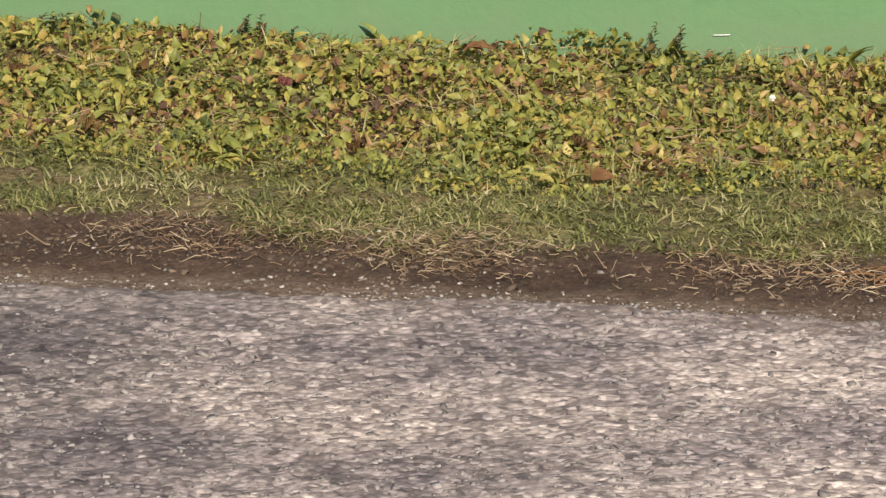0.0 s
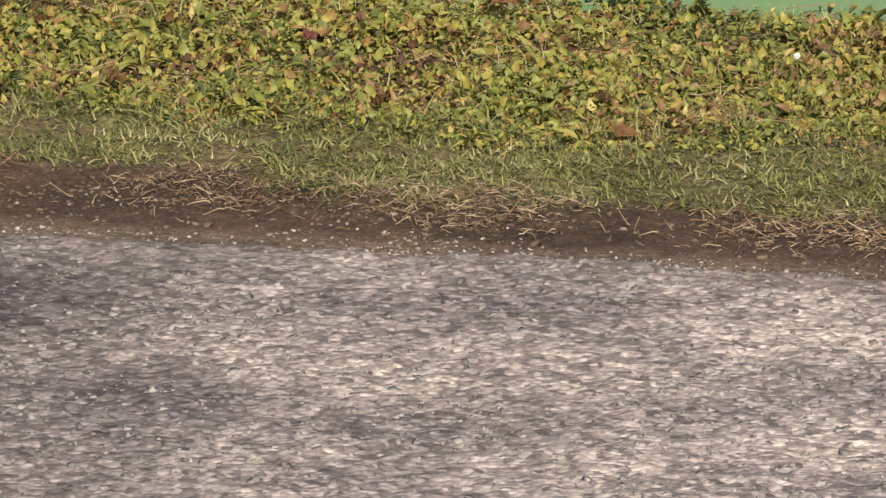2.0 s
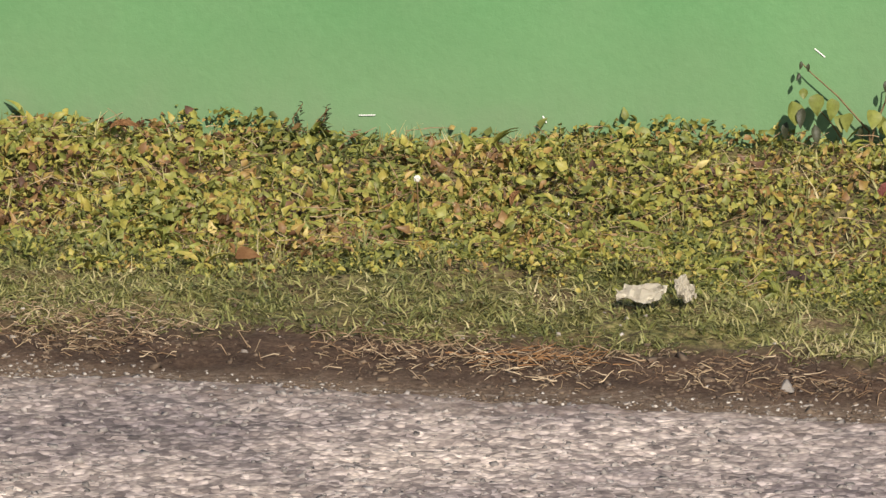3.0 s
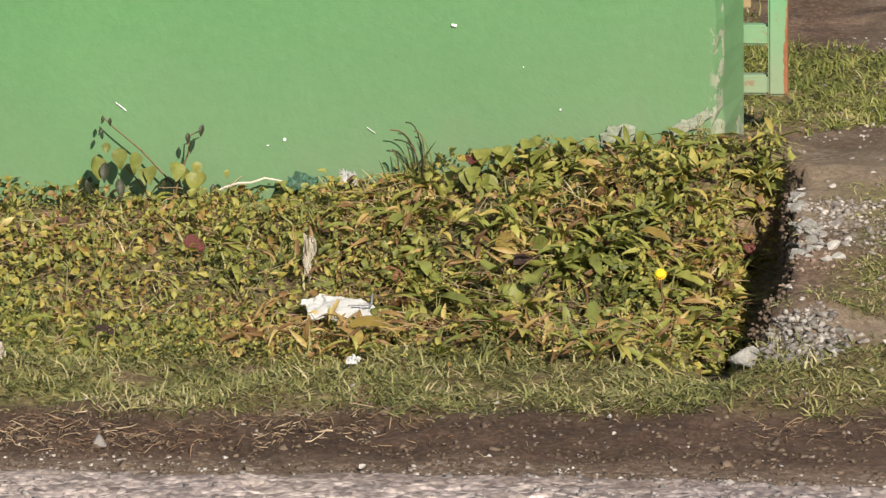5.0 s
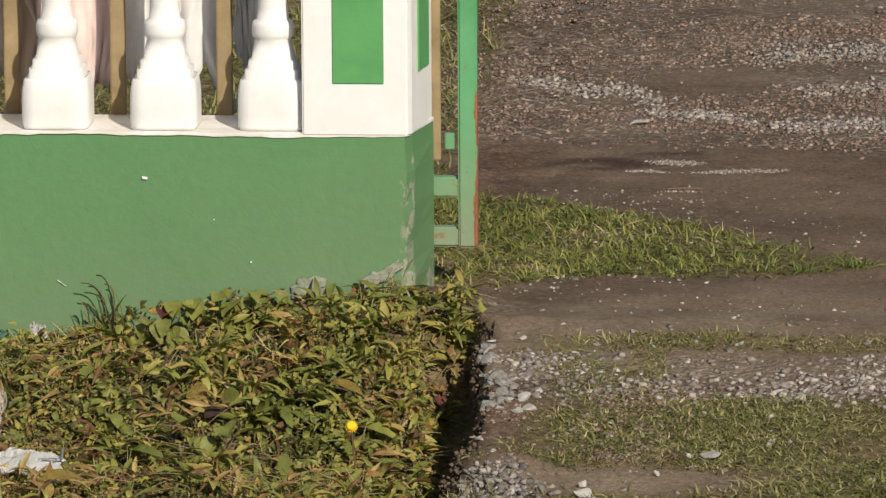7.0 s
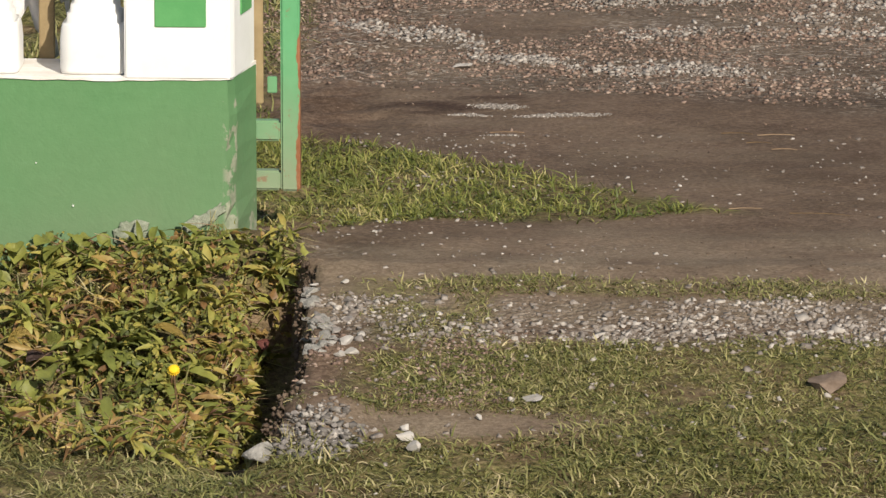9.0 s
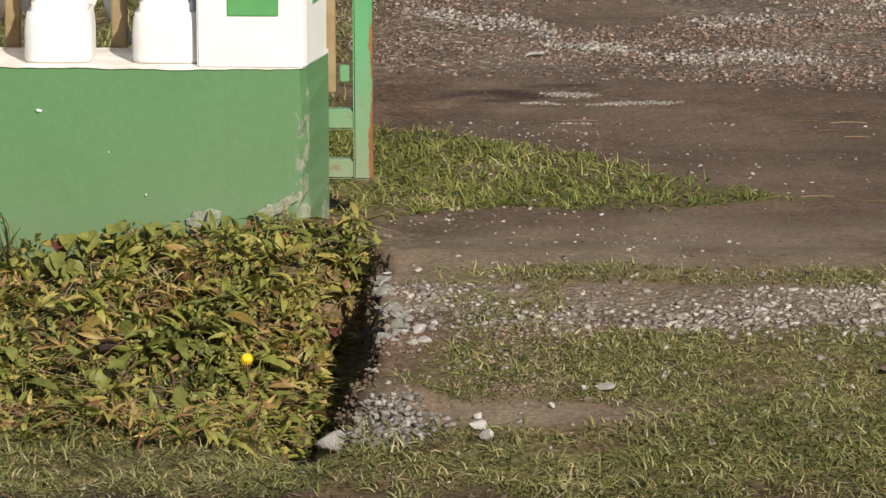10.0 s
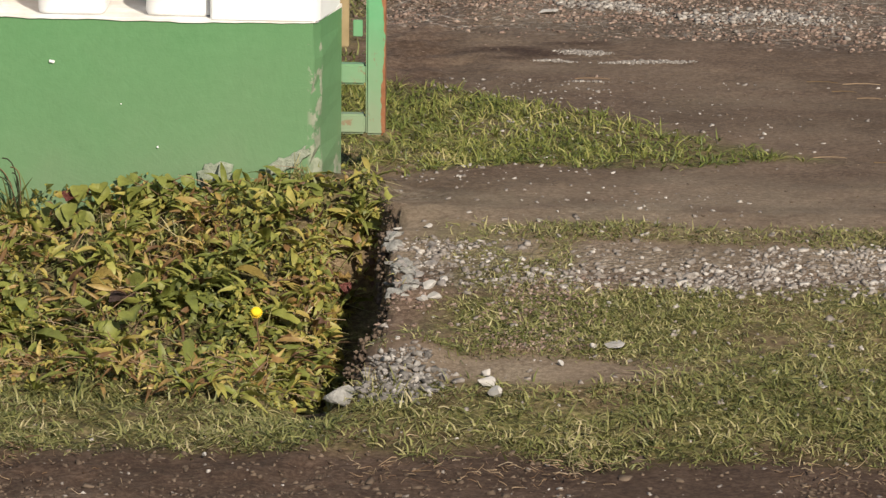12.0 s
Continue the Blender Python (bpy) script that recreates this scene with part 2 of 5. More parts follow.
LONG_LEAF = leafy("rosette_leaf", (0.0, (0.120, 0.145, 0.034)), (0.4, (0.225, 0.245, 0.056)), (0.72, (0.37, 0.345, 0.090)), (0.9, (0.38, 0.28, 0.085)), (1.0, (0.28, 0.16, 0.06)))
DRY_LEAF = leafy("dry_brown_leaf", (0.0, (0.085, 0.045, 0.024)), (0.35, (0.19, 0.110, 0.045)), (0.62, (0.31, 0.21, 0.075)), (0.85, (0.43, 0.34, 0.12)), (1.0, (0.47, 0.39, 0.16)), through_light=0.15)
YELLOW_LEAF = leafy("yellowing_vine_leaf", (0.0, (0.115, 0.145, 0.035)), (0.45, (0.20, 0.215, 0.05)), (0.85, (0.29, 0.27, 0.07)), (1.0, (0.34, 0.29, 0.09)), through_light=0.14)
BLADE = leafy("grass_blade", (0.0, (0.095, 0.110, 0.040)), (0.35, (0.190, 0.205, 0.068)), (0.65, (0.30, 0.290, 0.115)), (0.85, (0.43, 0.385, 0.20)), (1.0, (0.54, 0.46, 0.29)))
LUSH = leafy("lush_grass_blade", (0.0, (0.080, 0.112, 0.030)), (0.45, (0.190, 0.220, 0.055)), (0.75, (0.31, 0.310, 0.095)), (1.0, (0.46, 0.40, 0.19)))
STRAW = leafy("dead_straw", (0.0, (0.12, 0.065, 0.038)), (0.5, (0.28, 0.185, 0.11)), (1.0, (0.52, 0.41, 0.27)), through_light=0.1)
BLEACHED = leafy("bleached_stem", (0.0, (0.16, 0.10, 0.060)), (0.45, (0.31, 0.22, 0.140)), (1.0, (0.56, 0.46, 0.33)), through_light=0.05)
DARK_HERB = leafy("dark_herb", (0.0, (0.03, 0.035, 0.02)), (1.0, (0.07, 0.075, 0.035)))
HERB_GREEN = leafy("dark_green_blade", (0.0, (0.045, 0.065, 0.024)), (0.6, (0.090, 0.120, 0.040)), (1.0, (0.20, 0.21, 0.075)))
STEM = plain("brown_stem", (0.10, 0.06, 0.03), (0.20, 0.13, 0.06), 80)
PAPER = plain("crumpled_white_paper", (0.74, 0.74, 0.72), (0.84, 0.84, 0.82), 20, 0.8)
PALE_DRY = plain("bleached_dry_leaf", (0.50, 0.45, 0.36), (0.70, 0.65, 0.54), 50, 0.8)
RED_LEAF = plain("dark_red_leaf", (0.15, 0.045, 0.038), (0.27, 0.10, 0.080), 60, 0.6)
OCHRE_LEAF = plain("ochre_leaf", (0.26, 0.18, 0.045), (0.40, 0.30, 0.075), 70, 0.6)
RUSSET_LEAF = plain("russet_leaf", (0.20, 0.095, 0.040), (0.34, 0.19, 0.085), 70, 0.65)
PURPLE_LEAF = plain("purple_brown_leaf", (0.060, 0.040, 0.036), (0.13, 0.085, 0.070), 70, 0.7)
YELLOW = plain("yellow_petals", (0.75, 0.45, 0.01), (0.85, 0.60, 0.02), 90, 0.7)
FLUFF = plain("white_seed_fluff", (0.55, 0.53, 0.47), (0.72, 0.70, 0.65), 200, 0.95)
EARTH = plain("bare_earth", (0.13, 0.092, 0.066), (0.27, 0.205, 0.155), 45, 0.95, bump=0.8, dist=0.004)
TEAL = plain("teal_plastic_scrap", (0.09, 0.20, 0.135), (0.17, 0.30, 0.215), 40, 0.4)
INK = plain("grey_ink", (0.15, 0.15, 0.16), (0.25, 0.25, 0.27), 60, 0.7)


def sheet_material(name, a, b):
    n = Nodes(name, 0.4, spec=0.4)
    n.done(n.ramp(n.noise(9, 4), (0.3, a), (0.7, b)), n.bump(n.noise(20, 4), 0.4, 0.006))
    return n.m


FILM_PINK = sheet_material("pinkish_plastic_sheet", (0.70, 0.52, 0.48), (0.86, 0.74, 0.70))
FILM_GREY = sheet_material("cloudy_plastic_sheet", (0.66, 0.65, 0.64), (0.88, 0.87, 0.86))
FILM_TAN = sheet_material("tan_plastic_sheet", (0.45, 0.35, 0.27), (0.62, 0.50, 0.40))


# ---------------------------------------------------------------- building helpers
rng = np.random.default_rng(7)


def part(name, bm, material, parent=None, label="", smooth=False):
    """A bmesh as one mesh object, under a thing or a part where one is given."""
    me = bpy.data.meshes.new(name)
    bmesh.ops.recalc_face_normals(bm, faces=bm.faces[:])
    bm.to_mesh(me)
    bm.free()
    me.materials.append(material)
    if smooth:
        me.shade_smooth()
    ob = new(name, me)
    if parent is not None:
        ob.parent = parent
    if label:
        ob["label"] = label
    return ob


def thing(name, at, label, category, group="", turn=0.0):
    e = new(name)
    e.empty_display_size = 0.05
    e.matrix_world = pose(*at, 0, 0, turn)
    return tagged(e, label, category, group)


def array_mesh(name, verts, faces, material, smooth=False):
    """A mesh from arrays: verts (n, 3), faces (m, k) all with k corners."""
    verts = np.ascontiguousarray(verts, dtype=np.float32)
    faces = np.ascontiguousarray(faces, dtype=np.int32)
    me = bpy.data.meshes.new(name)
    me.vertices.add(len(verts))
    me.vertices.foreach_set("co", verts.ravel())
    me.loops.add(faces.size)
    me.loops.foreach_set("vertex_index", faces.ravel())
    me.polygons.add(len(faces))
    me.polygons.foreach_set("loop_start", np.arange(0, faces.size, faces.shape[1], dtype=np.int32))
    me.update(calc_edges=True)
    me.materials.append(material)
    if smooth:
        me.shade_smooth()
    return new(name, me)


def box(bm, x0, x1, y0, y1, z0, z1, bevel=0.0):
    made = bmesh.ops.create_cube(bm, size=1.0)["verts"]
    for v in made:
        v.co = Vector((x0 if v.co.x < 0 else x1, y0 if v.co.y < 0 else y1, z0 if v.co.z < 0 else z1))
    if bevel:
        es = list({e for v in made for e in v.link_edges})
        bmesh.ops.bevel(bm, geom=es, offset=bevel, segments=2, affect="EDGES")
    return bm


def vnoise(x, y, scale, seed=0):
    """Smooth value noise in -1..1 on arrays."""
    x, y = np.asarray(x) * scale, np.asarray(y) * scale
    xi, yi = np.floor(x), np.floor(y)
    u, v = x - xi, y - yi
    u, v = u * u * (3 - 2 * u), v * v * (3 - 2 * v)

    def rnd(a, b):
        s = np.sin(a * 127.1 + b * 311.7 + seed * 74.7) * 43758.5453
        return s - np.floor(s)
    a, b, c, d = rnd(xi, yi), rnd(xi + 1, yi), rnd(xi, yi + 1), rnd(xi + 1, yi + 1)
    return 2 * ((a * (1 - u) + b * u) * (1 - v) + (c * (1 - u) + d * u) * v) - 1


def step(a, b, x):
    u = np.clip((np.asarray(x) - a) / (b - a), 0, 1)
    return u * u * (3 - 2 * u)


# ---------------------------------------------------------------- the lie of the land
ROAD_EDGE, GRASS_EDGE = -1.43, -0.78
YARD = 0.145


def wall_foot(x):
    return np.interp(x, [-8, -2.7, -1.9, -1.3, -1.0, -0.6, -0.25, 0.0, 0.2], [0.05, 0.042, 0.030, 0.036, 0.048, 0.060, 0.115, 0.15, 0.15])


def soil_edge(x):
    """Where the grass of the verge gives way to bare soil."""
    return np.interp(x, [-2.4, -1.8, -1.3, -0.9, -0.4, 0.2, 0.7], [-1.11, -1.13, -1.17, -1.19, -1.17, -1.12, -1.11])


def weed_edge(x):
    """Where the weeds of the ditch meet the grass."""
    return np.interp(x, [-2.5, -1.9, -1.35, -1.0, -0.45, 0.0], [-0.80, -0.87, -0.88, -0.85, -0.90, -0.85])


def drive_edge(y):
    """Where the driveway breaks off towards the ditch."""
    return 0.135 + 0.02 * vnoise(y, y * 0 + 3, 6, 5) + 0.012 * vnoise(y, y * 0, 25, 6) + 0.014 * step(-0.45, -0.70, y) - 0.033 * step(-0.80, -0.88, y) - 0.03 * step(-0.22, -0.05, y)


def height(x, y):
    x, y = np.asarray(x, float), np.asarray(y, float)
    u = np.clip((y - GRASS_EDGE) / 0.78, 0, 1)
    side = 0.02 * step(-1.45, -0.85, y) - 0.004
    near = step(-0.9, 0.0, x)
    bank = side + (wall_foot(x) - side) * step(0.08, 1.0, u) - (0.025 + 0.035 * near) * np.sin(np.pi * np.clip(u * 1.3, 0, 1))
    # the ditch deepens where it runs up against the driveway
    cut = step(-0.100 - 0.014 * step(-0.38, -0.15, y) - 0.045 * step(-0.45, -0.70, y), -0.062 - 0.014 * step(-0.38, -0.15, y) - 0.042 * step(-0.45, -0.70, y), x - drive_edge(y) + 0.012 * vnoise(x, y, 16, 77)) * step(-0.86, -0.68, y) * step(-0.03, -0.13, y)
    bank = bank - (0.135 + 0.03 * np.exp(-((y + 0.55) / 0.18) ** 2)) * cut
    side = side - 0.028 * np.exp(-(((x - 0.06) / 0.09) ** 2 + ((y + 0.87) / 0.10) ** 2) ** 2)
    bank = np.where(y < GRASS_EDGE, np.minimum(bank, side), bank)
    drive = side + (YARD - side) * np.clip((y + 1.12) / 1.0, 0, 1)
    drive = drive + 0.022 * np.exp(-(((x - 0.185) / 0.055) ** 2 + ((y + 0.77) / 0.085) ** 2) ** 1.5)
    drive = drive - 0.012 * np.exp(-((y - 0.02) / 0.14) ** 2)
    ease = 0.05 * step(-0.86, -0.96, y)
    on_drive = step(-0.012 - ease, 0.008 + 0.6 * ease, x - drive_edge(y))
    front = bank * (1 - on_drive) + drive * on_drive
    yard = YARD + 0.012 * vnoise(x, y, 1.3, 3) + 0.02 * np.clip(y - 0.5, 0, 6) * 0.2
    k = step(0.02, 0.16, y)
    z = front * (1 - k) + yard * k
    fine = 0.006 * vnoise(x, y, 14, 1) + 0.005 * vnoise(x, y, 34, 2) + 0.006 * vnoise(x, y, 5, 4) + 0.003 * vnoise(x, y, 70, 7)
    lumps = 0.011 * vnoise(x, y, 8, 8) + 0.008 * vnoise(x, y, 17, 9)
    z = z + lumps * step(-0.95, -0.75, y) * step(-0.03, -0.12, y) * step(-0.10, -0.16, x - drive_edge(y))
    z = z + fine * step(-1.5, -1.2, y) * (1 - 0.78 * step(0.1, 0.25, x))
    z = np.where(y < ROAD_EDGE - 0.05, -0.03, z)
    far = np.clip((np.hypot(x, y) - 12) / 60, 0, 1)
    return z * (1 - far)


def tri_side(x, y, ax, ay, bx, by):
    """Signed distance to the left of the line a-b."""
    l = math.hypot(bx - ax, by - ay)
    return ((bx - ax) * (y - ay) - (by - ay) * (x - ax)) / l


def grass_cover(x, y):
    """How grassy the ground is, 0..1."""
    x, y = np.asarray(x, float), np.asarray(y, float)
    w = 0.05 * vnoise(x, y, 4, 11) + 0.03 * vnoise(x, y, 13, 12)
    verge = step(-0.05, 0.05, y + 1.3 * w - soil_edge(x)) * step(GRASS_EDGE + 0.12, GRASS_EDGE - 0.02, y + w * 0.5 + 0.09 * step(0.0, 0.08, x) * step(0.3, 0.16, x))
    ditch = step(GRASS_EDGE - 0.03, GRASS_EDGE + 0.05, y) * step(0.02, -0.02, x - drive_edge(y)) * step(0.1, 0.0, y)
    on_drive = step(0.0, 0.10, x - drive_edge(y) - 0.03) * step(-0.03, 0.06, y + w - soil_edge(x))
    lawn = on_drive * step(-0.46, -0.52, y + w * 0.8)
    sandy = np.exp(-(((x - 0.36) / 0.20) ** 2 + ((y + 0.815) / 0.055) ** 2) ** 2)
    lawn = lawn * (1 - np.clip(1.2 * sandy, 0, 1))
    strip = 0.55 * on_drive * step(-0.30, -0.27, y + w * 0.4) * step(-0.19, -0.22, y + w * 0.4)
    band = 0.6 * on_drive * step(-0.52, -0.46, y + w * 0.5) * step(-0.24, -0.30, y + w * 0.5) * step(0.05, 0.40, vnoise(x, y, 6, 15) + 0.4 * vnoise(x, y, 19, 16))
    strip = np.maximum(strip, band)
    tri = step(-0.03, 0.03, tri_side(x, y, -0.1, 0.13, 0.72, 0.34) + w * 0.7) * step(-0.03, 0.03, -tri_side(x, y, -0.1, 1.08, 0.67, 0.41) + w * 0.7)
    behind = step(0.0, -0.1, x) * step(0.1, 0.2, y) * step(3.5, 3.0, y)
    heap = np.exp(-(((x - 0.19) / 0.09) ** 2 + ((y + 0.82) / 0.07) ** 2) ** 2)
    bare = (1 - np.clip(1.2 * sandy, 0, 1)) * (1 - heap)
    return np.clip(np.maximum.reduce([verge * bare, ditch * 0.7, lawn * bare, strip, tri * (x > -0.1) * (y > 0.0), behind]), 0, 1)


def gravel_cover(x, y):
    x, y = np.asarray(x, float), np.asarray(y, float)
    w = 0.06 * vnoise(x, y, 3, 21) + 0.03 * vnoise(x, y, 11, 22)
    band = step(0.0, 0.06, x - drive_edge(y)) * step(-0.52, -0.46, y + w * 0.5) * step(-0.26, -0.30, y + w * 0.5)
    culvert = np.exp(-(((x - 0.195) / 0.055) ** 2 + ((y + 0.86) / 0.06) ** 2) ** 2)
    far = step(1.40, 1.58, y + 0.27 * x + 1.2 * w) * (1 - 0.9 * np.exp(-(((x - 0.33) / 0.17) ** 2 + ((y - 2.12) / 0.16) ** 2) ** 2))
    post = np.exp(-(((x - 0.15) / 0.09) ** 2 + ((y - 0.02) / 0.05) ** 2) ** 2)
    far = np.maximum(far, 0.25 * step(1.2, 1.5, y))
    side = 0.55 * step(ROAD_EDGE + 0.09, ROAD_EDGE - 0.01, y + w * 0.5)
    return np.clip(np.maximum.reduce([band, culvert, far, side, 0.7 * post]), 0, 1)


def puddle(x, y):
    """A black wet hollow in the mud of the yard, with arms."""
    w = 0.03 * vnoise(x, y * 2, 9, 38) + 0.015 * vnoise(x, y * 2, 25, 39)
    body = np.exp(-(((x - 0.235 + w) / 0.085) ** 2 + ((y - 1.245 + w) / 0.055) ** 2) ** 2)
    arm = np.exp(-(((x - 0.315 + w) / 0.06) ** 2 + ((y - 1.33 + w) / 0.03) ** 2) ** 2)
    return np.maximum(body, 0.8 * arm)


def silt_sheen(x, y):
    """Pale silty streaks beside the wet hollow; their wet sheen is put into the colour."""
    w = 0.012 * vnoise(x, y, 14, 41)
    return np.maximum.reduce([np.exp(-(((x - px) / a) ** 2 + ((y - py + w) / b) ** 2) ** 2) for px, py, a, b in ((0.335, 1.25, 0.04, 0.022), (0.44, 1.165, 0.065, 0.017), (0.29, 1.165, 0.03, 0.012), (0.355, 0.965, 0.03, 0.006))])


def sand_cover(x, y):
    w = 0.06 * vnoise(x, y, 4, 35)
    patch = np.exp(-(((x - 0.36) / 0.22) ** 2 + ((y + 0.815) / 0.065) ** 2) ** 2)
    track = (0.7 * step(-0.46, -0.36, y + w) * step(0.30, 0.10, y + w) + 0.42 * step(0.1, 0.3, y) * (0.8 + 0.6 * vnoise(x, y * 1.5, 1.5, 37))) * step(0.08, 0.16, x)
    return np.clip(np.maximum(patch, track) * (0.75 + 0.4 * vnoise(x, y, 12, 36)) * (1 - puddle(x, y)), 0, 1)


def dark_cover(x, y):
    x, y = np.asarray(x, float), np.asarray(y, float)
    w = 0.12 * vnoise(x, y, 2.2, 31) + 0.05 * vnoise(x, y, 9, 32)
    yard = step(0.55, 0.75, y + w) * step(1.45, 1.2, y + w - 0.15 * x) * step(0.1, 0.3, x + 0.2)
    yard = yard * 0.55
    yard = np.maximum(yard, 0.7 * step(0.08, 0.2, x) * np.exp(-((y - 0.17 + 0.3 * w) / 0.07) ** 2))
    soil = 0.8 * step(ROAD_EDGE + 0.02, ROAD_EDGE + 0.10, y) * step(0.10, -0.02, y + w * 0.6 - soil_edge(x))
    return np.clip(np.maximum.reduce([yard * (0.6 + 0.4 * vnoise(x, y * 3, 2, 33)), soil, 1.2 * puddle(x, y)]), 0, 1)


def spread(lo, hi, fine, reach):
    """Grid lines: even between lo and hi, then ever wider out to the horizon."""
    mid = np.arange(lo, hi + fine * 0.5, fine)
    out, gap = [], fine
    d = 0.0
    while d < reach:
        gap *= 1.35
        d += gap
        out.append(d)
    out = np.array(out)
    return np.concatenate([lo - out[::-1], mid, mid[-1] + out])


def sheet(name, xs, ys, zfun, material):
    gx, gy = np.meshgrid(xs, ys)
    v = np.stack([gx.ravel(), gy.ravel(), zfun(gx, gy).ravel()], 1)
    nx, ny = len(xs), len(ys)
    i = (np.arange(ny - 1)[:, None] * nx + np.arange(nx - 1)[None, :]).ravel()
    return array_mesh(name, v, np.stack([i, i + 1, i + nx + 1, i + nx], 1), material, smooth=True), v


ground, gv = sheet("ground", spread(-3.0, 1.4, 0.014, 2500), spread(-1.6, 2.7, 0.014, 2500), height, GROUND)
cover = ground.data.color_attributes.new("cover", "FLOAT_COLOR", "POINT")
rgba = np.stack([grass_cover(gv[:, 0], gv[:, 1]), gravel_cover(gv[:, 0], gv[:, 1]), dark_cover(gv[:, 0], gv[:, 1]), np.ones(len(gv))], 1)
cover.data.foreach_set("color", rgba.astype(np.float32).ravel())
sand = ground.data.attributes.new("sand", "FLOAT", "POINT")
sand.data.foreach_set("value", sand_cover(gv[:, 0], gv[:, 1]).astype(np.float32))
tagged(ground, "brown soil verge, weedy ditch and muddy gravel yard", "ground", kind="structure")


def road_height(x, y):
    z = 0.004 * vnoise(x, y, 3, 41) + 0.0025 * vnoise(x, y, 45, 42) + 0.002 * vnoise(x, y, 90, 43)
    e = ROAD_EDGE + 0.02 * vnoise(x, x * 0, 4, 44) + 0.012 * vnoise(x, x * 0 + 5, 17, 45)
    return np.where((y > -2.9), z, 0.0) - 0.035 * step(e - 0.03, e + 0.03, y)


road_x = spread(-3.0, 1.4, 0.016, 2500)
road_y = np.concatenate([[-8.2, -7, -5.5, -4, -3.2], np.arange(-2.7, -1.36, 0.012)])
road, _ = sheet("road", road_x, road_y, road_height, ASPHALT)
tagged(road, "worn grey asphalt road with pale exposed aggregate", "road", kind="structure")

# ---------------------------------------------------------------- fence
TOP = 0.386
LEAN = 0.026          # the end face runs back at a slant
DEEP = 0.15


def plinth():
    bm = bmesh.new()
    nx, nz = 300, 24
    x0 = -7.0
    grid = {}
    for i in range(nx + 1):
        x = x0 + (0 - x0) * (i / nx) ** 0.6
        for k in range(nz + 1):
            z = -0.25 + (TOP - 0.003 + 0.25) * k / nz
            ragged = 0.0
            if i == nx:
                ragged = 0.006 * float(vnoise(z, 0.0, 35, 51)) - 0.004
            y = 0.0012 * float(vnoise(x, z, 2.2, 52)) + 0.0005 * float(vnoise(x, z, 9, 53))
            grid[i, k] = bm.verts.new((x + ragged, y, z))
    for i in range(nx):
        for k in range(nz):
            bm.faces.new((grid[i, k], grid[i + 1, k], grid[i + 1, k + 1], grid[i, k + 1]))
    back = {}
    for i in range(nx + 1):
        for k in (0, nz):
            v = grid[i, k].co
            back[i, k] = bm.verts.new((v.x + (LEAN * (i == nx)), DEEP, v.z))
    for i in range(nx):
        bm.faces.new((grid[i, nz], grid[i + 1, nz], back[i + 1, nz], back[i, nz]))
        bm.faces.new((back[i, 0], back[i, nz], back[i + 1, nz], back[i + 1, 0]))
    edge = [grid[nx, k] for k in range(nz + 1)]
    inner = [bm.verts.new((0.007 + 0.003 * float(vnoise(v.co.z, 1.0, 30, 54)), 0.026, v.co.z)) for v in edge]
    outer = [bm.verts.new((LEAN, DEEP, v.co.z)) for v in edge]
    for k in range(nz):
        bm.faces.new((edge[k], inner[k], inner[k + 1], edge[k + 1]))
        bm.faces.new((inner[k], outer[k], outer[k + 1], inner[k + 1]))
    return bm


wall = part("wall_1", plinth(), GREEN)
tagged(wall, "low fence plinth painted green, chipped and mud-splashed at its foot", "wall", kind="structure")


def ledge():
    bm = bmesh.new()
    n = 260
    rows = []
    for i in range(n + 1):
        x = -7.0 + 7.0 * (i / n) ** 0.6
        d = 0.003 * float(vnoise(x, 0.0, 18, 61)) + 0.002 * float(vnoise(x, 0.0, 60, 62))
        s = LEAN if i == n else 0.0
        rows.append([bm.verts.new(c) for c in ((x, -0.0020, TOP - 0.0035 + d * 0.7), (x, -0.0022, TOP - 0.001), (x, 0.002, TOP), (x + s, DEEP + 0.003, TOP + 0.002), (x + s, DEEP + 0.003, TOP - 0.02))])
    for a, b in zip(rows, rows[1:]):
        for k in range(4):
            bm.faces.new((a[k], b[k], b[k + 1], a[k + 1]))
    bm.faces.new(rows[0])
    bm.faces.new(rows[-1])
    return bm


trim = part("trim", ledge(), LEDGE)
tagged(trim, "white painted ledge on the plinth, flaking along its edge", "ledge", kind="structure")

BALUSTER_H = 0.62


def baluster_mesh():
    """Profiles of foot, shaft and head. Turned concrete baluster: square-ish foot, vase, ring and shaft, mirrored above."""
    half = [(0.000, 0.0475, 8), (0.006, 0.049, 8), (0.045, 0.049, 8), (0.060, 0.0478, 8), (0.070, 0.0460, 8), (0.073, 0.0445, 8), (0.0735, 0.0395, 8), (0.086, 0.0390, 8), (0.0865, 0.0350, 8),
            (0.099, 0.0340, 7), (0.0995, 0.0305, 5), (0.116, 0.0285, 3), (0.128, 0.0262, 2), (0.131, 0.0290, 2), (0.137, 0.0305, 2), (0.148, 0.0305, 2), (0.154, 0.0285, 2),
            (0.157, 0.0230, 2), (0.175, 0.0212, 2), (0.205, 0.0215, 2), (0.26, 0.0235, 2), (0.31, 0.0245, 2)]
    prof = half + [(BALUSTER_H - h, r, k) for h, r, k in half[-2::-1]]
    foot = 5
    return prof[:foot + 1], prof[foot:len(prof) - foot], prof[len(prof) - foot - 1:]


